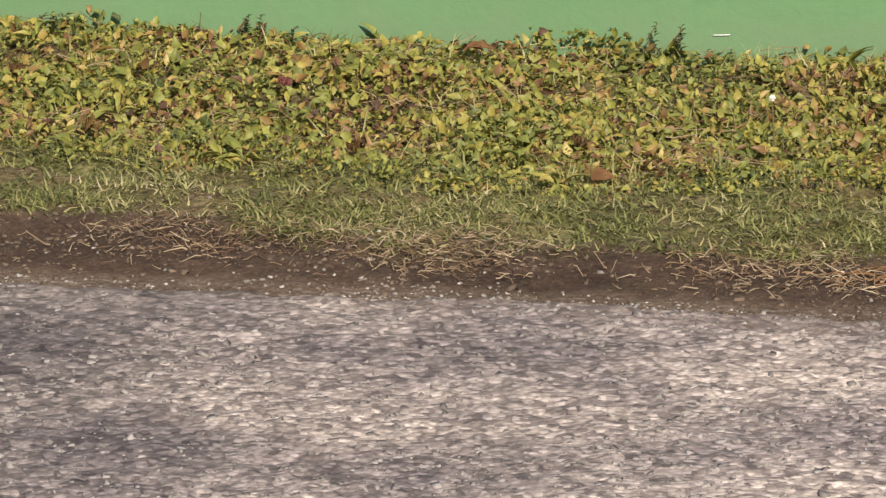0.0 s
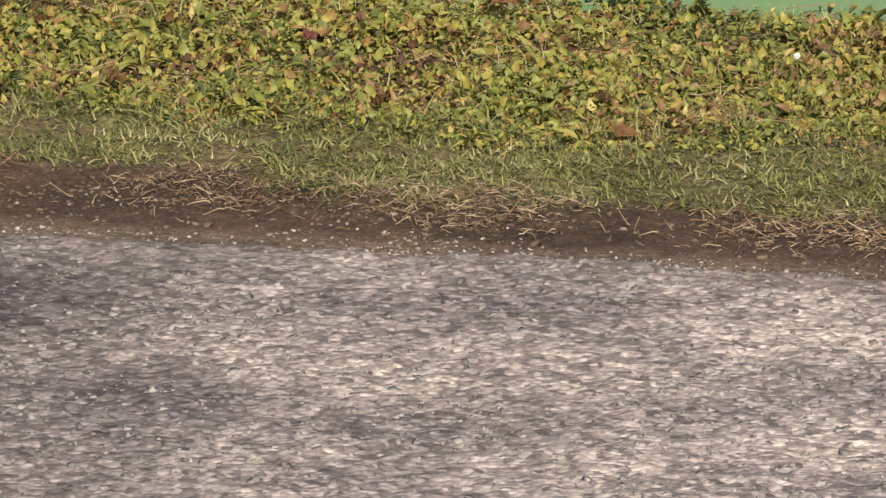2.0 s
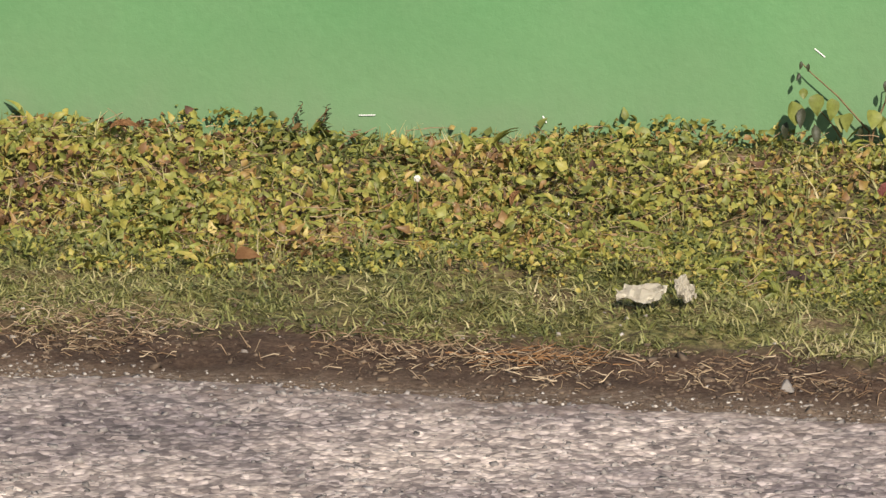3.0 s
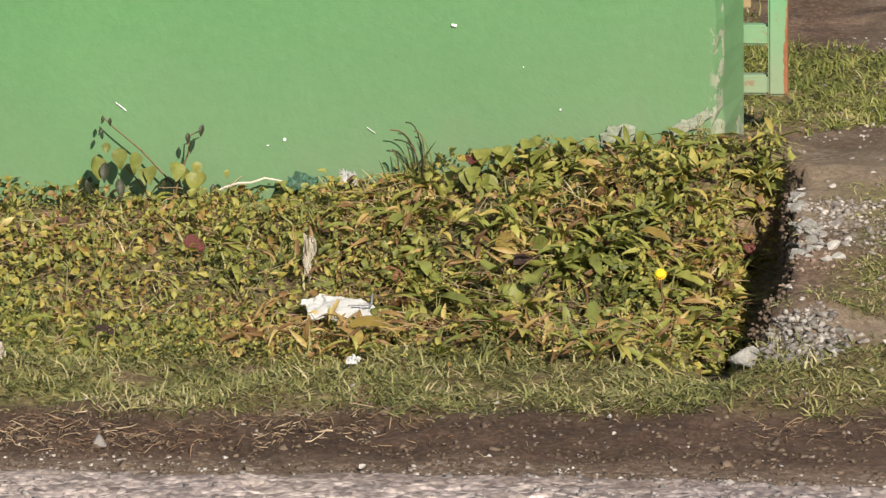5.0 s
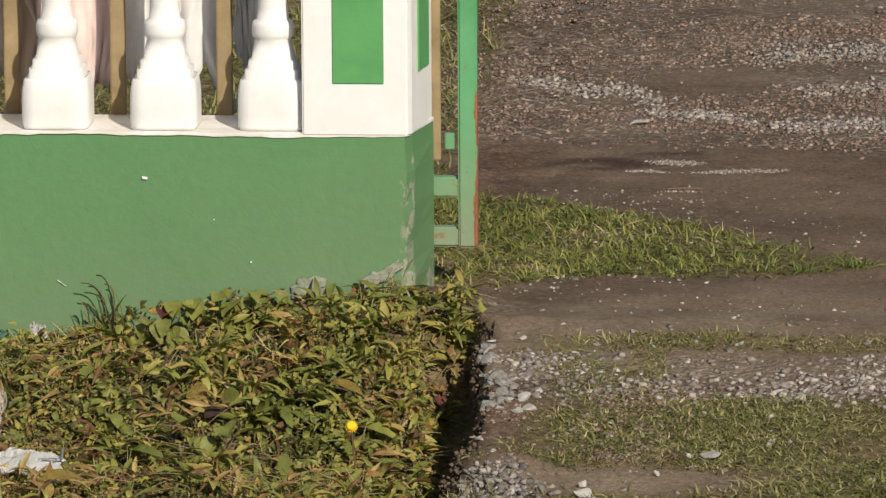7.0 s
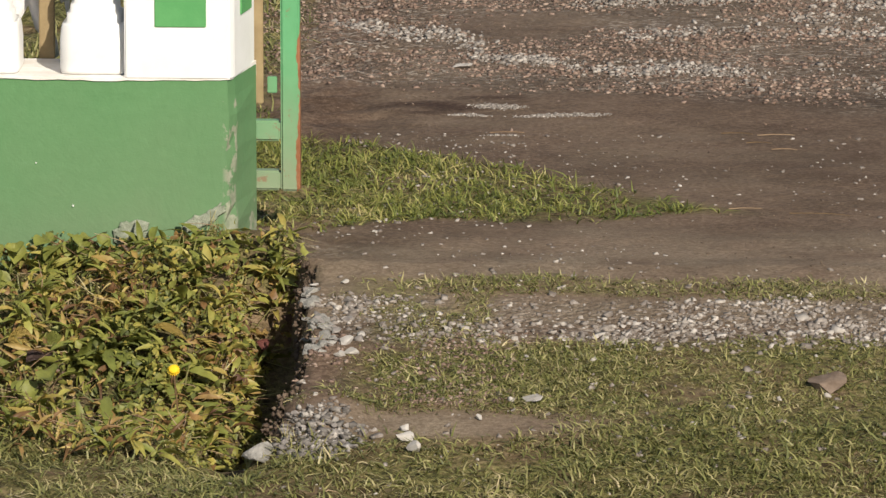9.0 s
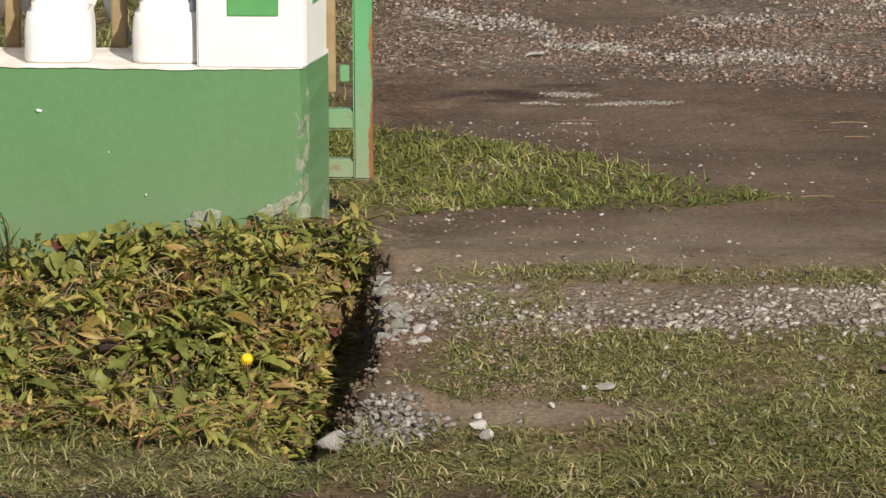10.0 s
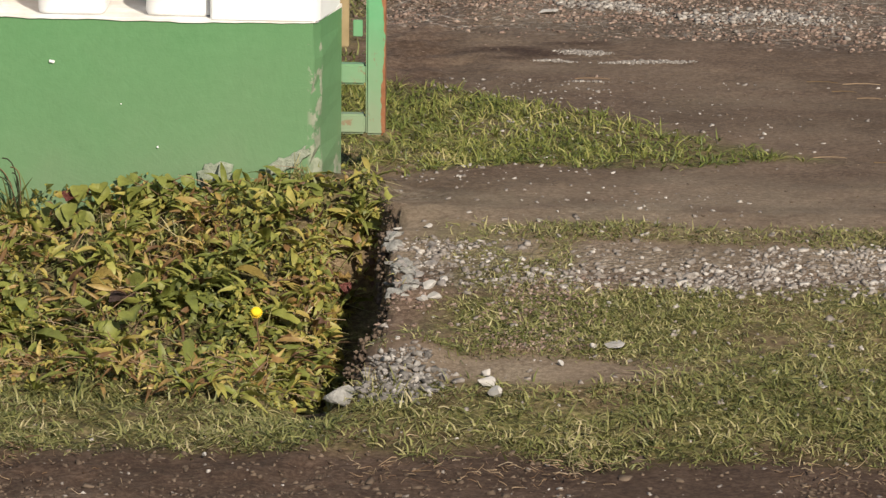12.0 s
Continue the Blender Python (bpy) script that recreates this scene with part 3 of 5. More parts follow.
def turned(prof):
    bm = bmesh.new()
    n = 28
    rings = []
    for h, r, k in prof:
        ring = []
        for j in range(n):
            a = 2 * math.pi * (j + 0.5) / n
            c, s = math.cos(a), math.sin(a)
            q = (abs(c) ** k + abs(s) ** k) ** (-1 / k)
            ring.append(bm.verts.new((r * q * c, r * q * s, h)))
        rings.append(ring)
    for a, b in zip(rings, rings[1:]):
        for j in range(n):
            bm.faces.new((a[j], a[(j + 1) % n], b[(j + 1) % n], b[j]))
    bm.faces.new(rings[0][::-1])
    bm.faces.new(rings[-1])
    return bm


first = thing("baluster", (-0.1985, 0.062, TOP + 0.001), "white painted turned concrete baluster on the plinth", "baluster", "balusters of the fence")
for name, prof in zip(("foot", "shaft", "head"), baluster_mesh()):
    part(name, turned(prof), WHITE, first, smooth=True)
for i in range(1, 40):
    copy_thing(first, pose(-0.1985 - 0.157 * i, 0.062, TOP + 0.001, 0, 0, random.uniform(-2, 2)))


def post():
    """White corner post with slanted flank; a green field lies in a shallow recess."""
    bm = bmesh.new()
    z0, z1 = TOP - 0.003, 1.14

    def prism(pts, a, b):
        lo = [bm.verts.new((x, y, a)) for x, y in pts]
        hi = [bm.verts.new((x, y, b)) for x, y in pts]
        m = len(pts)
        for j in range(m):
            bm.faces.new((lo[j], lo[(j + 1) % m], hi[(j + 1) % m], hi[j]))
        bm.faces.new(lo[::-1])
        bm.faces.new(hi)
    prism([(-0.151, -0.0035), (0.0, -0.0035), (0.006, 0.008), (LEAN - 0.002, DEEP), (-0.151, DEEP)], z0, z1)
    bmesh.ops.bevel(bm, geom=bm.edges[:], offset=0.0025, segments=2, affect="EDGES")
    return bm


pillar = thing("fence_post", (0, 0, 0), "white painted masonry fence post with green recessed fields", "fence post")
part("post_body", post(), WHITE, pillar)
field = bmesh.new()
box(field, -0.107, -0.033, -0.0055, -0.002, 0.459, 1.08, 0.001)
part("panel", field, PANEL, pillar, "green painted field")
field = bmesh.new()
for v in box(field, -0.035, 0.035, -0.002, 0.002, 0.470, 1.07, 0.0008).verts:
    v.co = Matrix.Translation((0.0163, 0.085, 0)) @ Matrix.Rotation(math.atan2(DEEP - 0.01, LEAN - 0.008), 4, "Z") @ v.co
part("panel", field, PANEL, pillar, "green painted field")
cap = bmesh.new()
box(cap, -0.17, 0.06, -0.02, DEEP + 0.02, 1.143, 1.18, 0.006)
part("cap", cap, WHITE, pillar)

rail = bmesh.new()
box(rail, -7.0, -0.154, 0.0, 0.125, TOP + BALUSTER_H + 0.003, TOP + BALUSTER_H + 0.07, 0.006)
tagged(part("hand_rail", rail, WHITE), "white painted concrete rail along the balusters", "rail")

# ---------------------------------------------------------------- gate behind the fence
GY = 0.167


def ground_z(px, py):
    return float(height(px, py))


gate = thing("sliding_gate", (0.063, GY, 0.0), "green painted steel gate end, rusting, with brown wooden laths", "gate")


def gate_bar(name, x0, x1, y0, y1, z0, z1, mat, label="", bevel=0.003):
    bm = bmesh.new()
    box(bm, x0 - 0.063, x1 - 0.063, y0, y1, z0, z1, bevel)
    return part(name, bm, mat, gate, label)


gate_bar("stile", 0.0615, 0.0895, -0.014, 0.014, 0.194, 1.15, GATE)
gate_bar("bottom_rail", -2.6, 0.061, -0.012, 0.012, 0.195, 0.224, GATE)
gate_bar("lower_rail", -2.6, 0.061, -0.012, 0.012, 0.268, 0.298, GATE)
gate_bar("middle_rail", -2.6, 0.061, 0.002, 0.014, 0.95, 0.98, GATE)
gate_bar("top_rail", -2.6, 0.061, -0.012, 0.012, 1.12, 1.15, GATE)
gate_bar("bracket", 0.0415, 0.0555, -0.004, 0.004, 0.338, 0.362, GATE, bevel=0.001)
for i in range(16):
    lx = 0.0215 - 0.1565 * i
    gate_bar("lath", lx, lx + 0.0145 + 0.008 * (i > 0), -0.012, 0.0, 0.323, 1.10, LATH, "brown weathered lath", 0.0015)

for wx in (-0.9, -2.2):
    bm = bmesh.new()
    bmesh.ops.create_cone(bm, cap_ends=True, segments=20, radius1=0.03, radius2=0.03, depth=0.02,
                          matrix=Matrix.Translation((wx, 0.0, ground_z(wx + 0.063, GY) + 0.028)) @ Matrix.Rotation(radians(90), 4, "X"))
    part("roller", bm, RUST, gate, "rusted steel roller")

# sheets of cloudy plastic draped behind the balusters


def draped(name, x0, x1, y, z0, z1, mat, label, seed):
    bm = bmesh.new()
    nx, nz = 22, 26
    g = {}
    for i in range(nx + 1):
        for k in range(nz + 1):
            u, w = i / nx, k / nz
            low = z0 + 0.04 * float(vnoise(u * 3, 0, 2, seed)) + 0.03 * float(vnoise(u * 3, 0, 6, seed + 1))
            x = x0 + (x1 - x0) * u + 0.02 * float(vnoise(w * 3, u, 2, seed + 2))
            yy = y - 0.03 * w + 0.02 * (1 - w) * float(vnoise(u * 4, w * 1.2, 2.2, seed + 3)) + 0.012 * float(vnoise(u * 4, w * 2, 5, seed + 4)) * (1 - w ** 3)
            g[i, k] = bm.verts.new((x, yy, low + (z1 - low) * w))
    for i in range(nx):
        for k in range(nz):
            bm.faces.new((g[i, k], g[i + 1, k], g[i + 1, k + 1], g[i, k + 1]))
    ob = part(name, bm, mat, smooth=True)
    sol = ob.modifiers.new("thickness", "SOLIDIFY")
    sol.thickness = 0.0015
    return tagged(ob, label, "plastic sheet", "sheets behind the fence")


draped("plastic_sheet", -0.70, -0.56, 0.215, 0.425, 0.955, FILM_TAN, "tan crumpled plastic sheet hung over the gate rail", 101)
draped("plastic_sheet", -0.555, -0.44, 0.215, 0.40, 0.955, FILM_PINK, "pinkish crumpled plastic sheet hung over the gate rail", 111)
draped("plastic_sheet", -0.435, -0.285, 0.215, 0.41, 0.955, FILM_GREY, "cloudy grey plastic sheet hung over the gate rail", 121)
draped("plastic_sheet", -0.275, -0.21, 0.215, 0.45, 0.955, FILM_GREY, "narrow cloudy plastic sheet hung over the gate rail", 131)


# ---------------------------------------------------------------- scattered growth and stones
def turns(yaw, tilt, roll):
    """Rotation matrices: roll about the length (x), tilt upwards, then yaw."""
    cy, sy, ct, st, cr, sr = np.cos(yaw), np.sin(yaw), np.cos(tilt), np.sin(tilt), np.cos(roll), np.sin(roll)
    z, o = np.zeros_like(yaw), np.ones_like(yaw)
    ry = np.stack([np.stack([ct, z, -st], -1), np.stack([z, o, z], -1), np.stack([st, z, ct], -1)], -2)
    rx = np.stack([np.stack([o, z, z], -1), np.stack([z, cr, -sr], -1), np.stack([z, sr, cr], -1)], -2)
    rz = np.stack([np.stack([cy, -sy, z], -1), np.stack([sy, cy, z], -1), np.stack([z, z, o], -1)], -2)
    return rz @ ry @ rx


def strewn(name, shapes, places, rot, scale, material, label, category, smooth=True):
    """Many small pieces in one mesh; shapes all have the same faces."""
    faces = np.array(shapes[0][1])
    base = np.array([s[0] for s in shapes], dtype=float)
    pick = rng.integers(0, len(shapes), len(places))
    v = base[pick] * np.asarray(scale).reshape(len(places), 1, -1)
    v = np.einsum("nij,nkj->nki", rot, v) + np.asarray(places)[:, None, :]
    k = base.shape[1]
    f = (faces[None] + (np.arange(len(places)) * k)[:, None, None]).reshape(-1, faces.shape[1])
    ob = array_mesh(name, v.reshape(-1, 3), f, material, smooth)
    return tagged(ob, label, category, kind="stuff")


def leaf_shape(width=0.5, curl=0.2, fold=0.15, n=4, tip=0.6, wave=0.0):
    """A leaf of length 1 along x, with a midrib fold; quads."""
    v = []
    for i in range(n + 1):
        t = i / n
        w = width * 0.5 * math.sin(math.pi * min(1, t ** tip * 0.97 + 0.015)) + 0.012
        z = curl * (t - t * t * 1.6)
        for s in (-1, 0, 1):
            v.append((t, s * w, z + abs(s) * fold * w * 2 + wave * math.sin(9 * t + s)))
    f = []
    for i in range(n):
        for j in range(2):
            a = i * 3 + j
            f.append((a, a + 1, a + 4, a + 3))
    return v, f


def blade_shape(bend, width=0.05, n=3, side=0.0):
    v = []
    for i in range(n + 1):
        t = i / n
        w = width * 0.5 * (1 - t) ** 0.7 + 0.004
        x, z = bend * t * t, t * (1 - 0.35 * abs(bend) * t)
        v += [(x, -w + side * t * t, z), (x, w + side * t * t, z)]
    return v, [(2 * i, 2 * i + 1, 2 * i + 3, 2 * i + 2) for i in range(n)]


def stone_shape(seed):
    """An angular chip: a cube with its corners pulled about."""
    r = np.random.default_rng(seed)
    v = np.array([(i, j, k) for i in (-1, 1) for j in (-1, 1) for k in (-1, 1)], float) * 0.62
    v += r.uniform(-0.34, 0.34, (8, 3))
    v[1::2, :2] *= r.uniform(0.45, 0.85)
    v *= r.uniform((0.8, 0.55, 0.28), (1.15, 0.85, 0.5))
    return v.tolist(), [(0, 1, 3, 2), (4, 6, 7, 5), (0, 4, 5, 1), (2, 3, 7, 6), (0, 2, 6, 4), (1, 5, 7, 3)]


def sown(n, x0, x1, y0, y1, density):
    """Random spots, kept where density (0..1) says so."""
    x, y = rng.uniform(x0, x1, n), rng.uniform(y0, y1, n)
    keep = rng.uniform(0, 1, n) < density(x, y)
    return x[keep], y[keep]


def on_ground(x, y, up=0.0):
    return np.stack([x, y, height(x, y) + up], 1)


STONES = [stone_shape(i) for i in range(12)]
BROAD = [leaf_shape(0.72, 0.35, 0.3, 3, 0.62, 0.03), leaf_shape(0.52, 0.2, 0.4, 3, 0.7, 0.05), leaf_shape(0.86, -0.25, 0.2, 3, 0.55, 0.05), leaf_shape(0.62, 0.5, -0.25, 3, 0.65, 0.04), leaf_shape(0.40, 0.55, 0.3, 3, 0.8, 0.03)]
NARROW = [leaf_shape(0.24, 0.45, 0.3, 5, 0.9), leaf_shape(0.3, 0.3, 0.2, 5, 0.95, 0.02), leaf_shape(0.2, 0.7, 0.3, 5, 0.85)]
BLADES = [blade_shape(b, 0.055, 2, s) for b, s in ((0.3, 0), (0.8, 0.1), (1.2, -0.2), (0.55, 0.25), (1.6, 0.1))]


def facing(rot, mean, spread_):
    """Leaves turn their faces towards the light."""
    a = rng.normal(mean, spread_, len(rot))
    c, q, z, o = np.cos(a), np.sin(a), np.zeros_like(a), np.ones_like(a)
    return np.stack([np.stack([o, z, z], -1), np.stack([z, c, -q], -1), np.stack([z, q, c], -1)], -2) @ rot


def straw_shape(seed):
    """A stalk of length 1 along x with two kinks, three-sided."""
    r = np.random.default_rng(seed)
    v, f = [], []
    y, z, ay, az = 0.0, 0.0, r.uniform(-0.15, 0.15), r.uniform(0.0, 0.12)
    for i in range(5):
        t = i / 4
        if i in (1, 3):
            ay, az = ay + r.uniform(-0.55, 0.55), az + r.uniform(-0.3, 0.1)
        w = 0.034 * (1 - 0.55 * t)
        for j in range(3):
            a = 2.094 * j
            v.append((t, y + w * math.cos(a), z + w * math.sin(a)))
        y, z = y + 0.25 * ay, z + 0.25 * az
    for i in range(4):
        for j in range(3):
            a, b = i * 3 + j, i * 3 + (j + 1) % 3
            f.append((a, b, b + 3, a + 3))
    return v, f


STALKS = [straw_shape(i) for i in range(8)]


def ditch_density(x, y):
    pit = step(-0.052 - 0.014 * step(-0.38, -0.15, y) - 0.045 * step(-0.45, -0.70, y), -0.034 - 0.014 * step(-0.38, -0.15, y) - 0.042 * step(-0.45, -0.70, y), x - drive_edge(y) + 0.015 * vnoise(x, y, 14, 76)) * step(-0.92, -0.84, y) * step(-0.08, -0.18, y)
    d = (1 - pit) ** 2 * step(-0.08, 0.07, y - weed_edge(x) + 0.07 * vnoise(x, y, 6, 71)) * step(0.005, -0.03, x - drive_edge(y) + 0.04 * step(-0.16, -0.30, y) - 0.01 + 0.03 * step(-0.45, -0.7, y) + 0.02 * vnoise(x, y, 12, 73))
    return d * np.clip(0.74 + 0.65 * vnoise(x, y, 9, 72) + 0.35 * vnoise(x, y, 22, 78) + 0.3 * step(-0.05, 0.0, x), 0.28, 1)


# small ground-cover leaves of the ditch
x, y = sown(98000, -3.0, 0.16, -1.0, -0.004, lambda a, b: ditch_density(a, b) * (1 - 0.18 * step(-0.45, -0.25, a)))
# a fringe hanging over the lip beside the driveway
ly = rng.uniform(-0.80, -0.12, 2400)
lx = drive_edge(ly) - 0.080 - 0.014 * step(-0.38, -0.15, ly) - 0.045 * step(-0.45, -0.70, ly) + rng.normal(0, 0.013, 2400)
x, y = np.concatenate([x, lx]), np.concatenate([y, ly])
n = len(x)
size = (0.005 + 0.0135 * rng.uniform(0, 1, n) ** 2.2) * (1 + 0.22 * step(-0.9, -1.5, x)) * (0.65 + 0.35 * step(-0.85, -0.6, y))
up = rng.uniform(0.0, 0.028, n) * (0.95 + 0.95 * vnoise(x, y, 11, 74))
strewn("ground_cover", BROAD, on_ground(x, y, up), facing(turns(rng.uniform(0, 6.28, n), rng.normal(0.1, 0.55, n), rng.normal(0, 0.65, n)), 0.5, 0.5),
       size[:, None] * np.ones((1, 3)), SMALL_LEAF, "low green and yellowing weeds filling the ditch", "weeds")

def clumped(n, per, x0, x1, y0, y1, density, reach):
    """Tuft centres repeated once for each leaf: places, and the way each leaf points."""
    cx, cy = sown(n, x0, x1, y0, y1, density)
    many = rng.integers(per[0], per[1] + 1, len(cx))
    cx, cy = np.repeat(cx, many), np.repeat(cy, many)
    yaw = rng.uniform(0, 6.2832, len(cx))
    d = reach * rng.uniform(0, 1, len(cx)) ** 0.7
    return cx + d * np.cos(yaw), cy + d * np.sin(yaw), yaw + rng.normal(0, 0.35, len(cx))


# longer leaves in bunches, most of them near the driveway
x, y, yaw = clumped(2500, (5, 11), -3.0, 0.10, -0.90, -0.02, lambda a, b: ditch_density(a, b) * (0.05 + 0.80 * step(-0.50, -0.22, a)), 0.006)
n = len(x)
strewn("long_leaves", NARROW, on_ground(x, y, rng.uniform(0.004, 0.018, n)), turns(yaw, rng.normal(0.38, 0.35, n), rng.normal(0, 0.4, n)),
       (rng.uniform(0.018, 0.048, n)[:, None]) * np.array([[1, 0.95, 1]]), LONG_LEAF, "long green leaves in bunches among the weeds", "weeds")

x, y = sown(7000, -3.0, 0.12, -0.92, -0.01, lambda a, b: ditch_density(a, b) * np.clip(-0.1 + 1.1 * vnoise(a, b, 5, 75) + 0.35 * step(-1.0, -1.6, a) + 0.3 * step(-0.4, -0.6, b), 0.02, 1))
n = len(x)
strewn("fallen_leaves", BROAD, on_ground(x, y, rng.uniform(0.01, 0.028, n)), facing(turns(rng.uniform(0, 6.28, n), rng.normal(0.1, 0.5, n), rng.normal(0, 0.6, n)), 0.4, 0.4),
       (rng.uniform(0.008, 0.024, n)[:, None]) * np.array([[1, 0.75, 1]]), DRY_LEAF, "brown dry leaves caught in the weeds", "leaves")

x, y = sown(3600, -0.60, 0.06, -0.84, -0.15, lambda a, b: ditch_density(a, b) * np.clip(0.15 + 0.9 * vnoise(a, b, 6, 77) + 0.45 * step(-0.4, -0.6, b), 0.02, 1))
n = len(x)
strewn("withered_leaves", NARROW, on_ground(x, y, rng.uniform(0.004, 0.024, n)), facing(turns(rng.uniform(0, 6.28, n), rng.normal(0.15, 0.35, n), rng.normal(0, 0.5, n)), 0.4, 0.35),
       (rng.uniform(0.018, 0.045, n)[:, None]) * np.array([[1, 0.65, 1]]), DRY_LEAF, "long withered brown leaves among the weeds", "leaves")

x, y = sown(600, -3.4, 0.05, -0.80, -0.02, lambda a, b: ditch_density(a, b) * (0.25 + 0.75 * step(-0.9, -1.5, a)))
n = len(x)
strewn("yellow_leaves", BROAD, on_ground(x, y, rng.uniform(0.008, 0.03, n)), facing(turns(rng.uniform(0, 6.28, n), rng.normal(0.1, 0.35, n), rng.normal(0, 0.4, n)), 0.6, 0.3),
       (rng.uniform(0.012, 0.028, n)[:, None]) * np.array([[1, 0.8, 1]]), YELLOW_LEAF, "broad yellowing leaves among the weeds", "leaves")

x, y = sown(8500, -3.0, 0.08, -0.80, -0.02, lambda a, b: ditch_density(a, b) * (0.3 + 0.7 * step(-0.55, -0.3, a) * step(-0.35, -0.5, b)))
n = len(x)
strewn("weed_stalks", STALKS, on_ground(x, y, rng.uniform(0.012, 0.03, n)), turns(rng.uniform(0, 6.28, n), rng.normal(0.1, 0.3, n), rng.normal(0, 0.5, n)),
       np.stack([rng.uniform(0.015, 0.055, n), np.full(n, 0.028), np.full(n, 0.028)], 1), STRAW, "pale dry stalks lying on the weeds", "stalks")


def tufts(name, n, per, x0, x1, y0, y1, density, lo, hi, label, lean=0.5, reach=0.008, mat=None):
    """Bunched blades that lean outwards from the middle of their tuft."""
    x, y, yaw = clumped(n, per, x0, x1, y0, y1, density, reach)
    m = len(x)
    s = lo + (hi - lo) * rng.uniform(0, 1, m) ** 1.4
    sc = np.stack([s, 0.55 * s + 0.036, s], 1)
    strewn(name, BLADES, on_ground(x, y, -0.002), turns(yaw, rng.normal(-lean, 0.42, m), rng.normal(0, 0.35, m)), sc, mat or BLADE, label, "grass")


def verge_density(x, y):
    g = grass_cover(x, y) * step(0.14, 0.02, y - weed_edge(x))
    g = g * (1 - np.exp(-(((x - 0.06) / 0.085) ** 2 + ((y + 0.76) / 0.115) ** 2) ** 3))
    return g * np.clip(0.68 + 0.6 * vnoise(x, y, 9, 81) + 0.4 * vnoise(x, y, 24, 84), 0.05, 1)


def drive_density(x, y):
    worn = 0.55 * step(0.42, 0.18, x) * step(-0.78, -0.70, y)
    return grass_cover(x, y) * np.clip(0.72 + 0.5 * vnoise(x, y, 9, 82) + 0.35 * vnoise(x, y, 4, 83) - worn, 0.10, 1)


tufts("verge_grass", 52000, (4, 9), -3.0, 1.5, -1.28, -0.70, lambda a, b: verge_density(a, b) * ((a < 0.14) | (b < -0.80)), 0.009, 0.028, "short green grass along the verge", 0.85)
tufts("drive_grass", 58000, (4, 8), 0.14, 1.25, -0.80, -0.15, drive_density, 0.006, 0.018, "short trodden grass on the driveway", 0.95, 0.007)
tufts("yard_grass", 9000, (5, 10), -0.1, 0.85, 0.1, 1.2, lambda a, b: grass_cover(a, b) * np.clip(0.75 + 0.6 * vnoise(a, b, 9, 85) - 0.5 * step(0.3, 0.7, a), 0.08, 1), 0.010, 0.027, "tufts of fresh grass beside the gate", 0.6, 0.008, LUSH)
tufts("back_grass", 2200, (5, 9), -1.2, -0.02, 0.2, 3.2, grass_cover, 0.02, 0.05, "yellowing grass behind the fence", 0.6, 0.012)
tufts("ditch_grass", 5200, (4, 9), -3.0, 0.1, -0.85, -0.01, ditch_density, 0.02, 0.05, "grass blades among the weeds", 0.5)


def straw_density(x, y):
    return np.exp(-((y - soil_edge(x) + 0.05 + 0.06 * vnoise(x, y, 3, 91)) / 0.085) ** 2) * np.clip(0.35 + 0.9 * vnoise(x, y, 5, 92), 0.02, 1) * (0.35 + 0.65 * step(-0.3, -0.9, x))


x, y = sown(25000, -3.0, 1.4, -1.4, -0.95, straw_density)
n = len(x)
strewn("dead_straw", STALKS, on_ground(x, y, rng.uniform(0.001, 0.012, n)), turns(rng.uniform(0, 6.28, n), rng.normal(0.05, 0.22, n), rng.normal(0, 1.5, n)),
       (0.006 + 0.019 * rng.uniform(0, 1, n) ** 2)[:, None] * np.array([[1, 1, 1]]) + np.array([[0, 0.007, 0.007]]), STRAW, "pale dead straw on the bare soil", "straw")

# thicker bleached stems and runners lying across one another
x, y = sown(8000, -3.0, 0.5, -1.4, -0.95, straw_density)
n = len(x)
strewn("bleached_stems", STALKS, on_ground(x, y, rng.uniform(0.002, 0.010, n)), turns(rng.normal(0, 0.8, n) + math.pi * rng.integers(0, 2, n), rng.normal(0.1, 0.22, n), rng.normal(0, 1.5, n)),
       (0.010 + 0.022 * rng.uniform(0, 1, n) ** 2)[:, None] * np.array([[1, 1, 1]]) + np.array([[0, 0.012, 0.012]]), BLEACHED, "bleached dead stems lying on the bare soil", "straw")

x, y = rng.normal(-1.02, 0.05, 60), rng.normal(-1.235, 0.03, 60)
strewn("rusty_stems", STALKS, on_ground(x, y, 0.006), turns(rng.normal(0, 0.5, 60), rng.normal(0.1, 0.15, 60), rng.normal(0, 1.0, 60)), np.full((60, 1), 0.03) * np.ones((1, 3)), RUSSET_LEAF, "rust-red dead stems on the bare soil", "straw")


def stone_field(name, n, x0, x1, y0, y1, density, lo, hi, label, mat, zfun=height, sink=0.25):
    x, y = sown(n, x0, x1, y0, y1, density)
    m = len(x)
    s = lo + (hi - lo) * rng.uniform(0, 1, m) ** 2.5
    p = np.stack([x, y, zfun(x, y) + s * (0.3 - sink)], 1)
    strewn(name, STONES, p, turns(rng.uniform(0, 6.28, m), rng.normal(0, 0.25, m), rng.normal(0, 0.25, m)), s[:, None] * np.ones((1, 3)), mat, label, "gravel", smooth=False)


def band_stones(a, b):
    return gravel_cover(a, b) * np.clip(0.35 + 0.8 * vnoise(a, b, 9, 97) + 0.3 * vnoise(a, b, 3.5, 94), 0.04, 1) * (1 - 0.7 * grass_cover(a, b)) + 0.02


WHITE_GRAVEL = pebble_material("pale_gravel", (0.12, 0.098, 0.083), (0.25, 0.222, 0.195), (0.52, 0.48, 0.43))
RUBBLE = pebble_material("grey_rubble", (0.055, 0.047, 0.042), (0.15, 0.134, 0.12), (0.46, 0.43, 0.39))


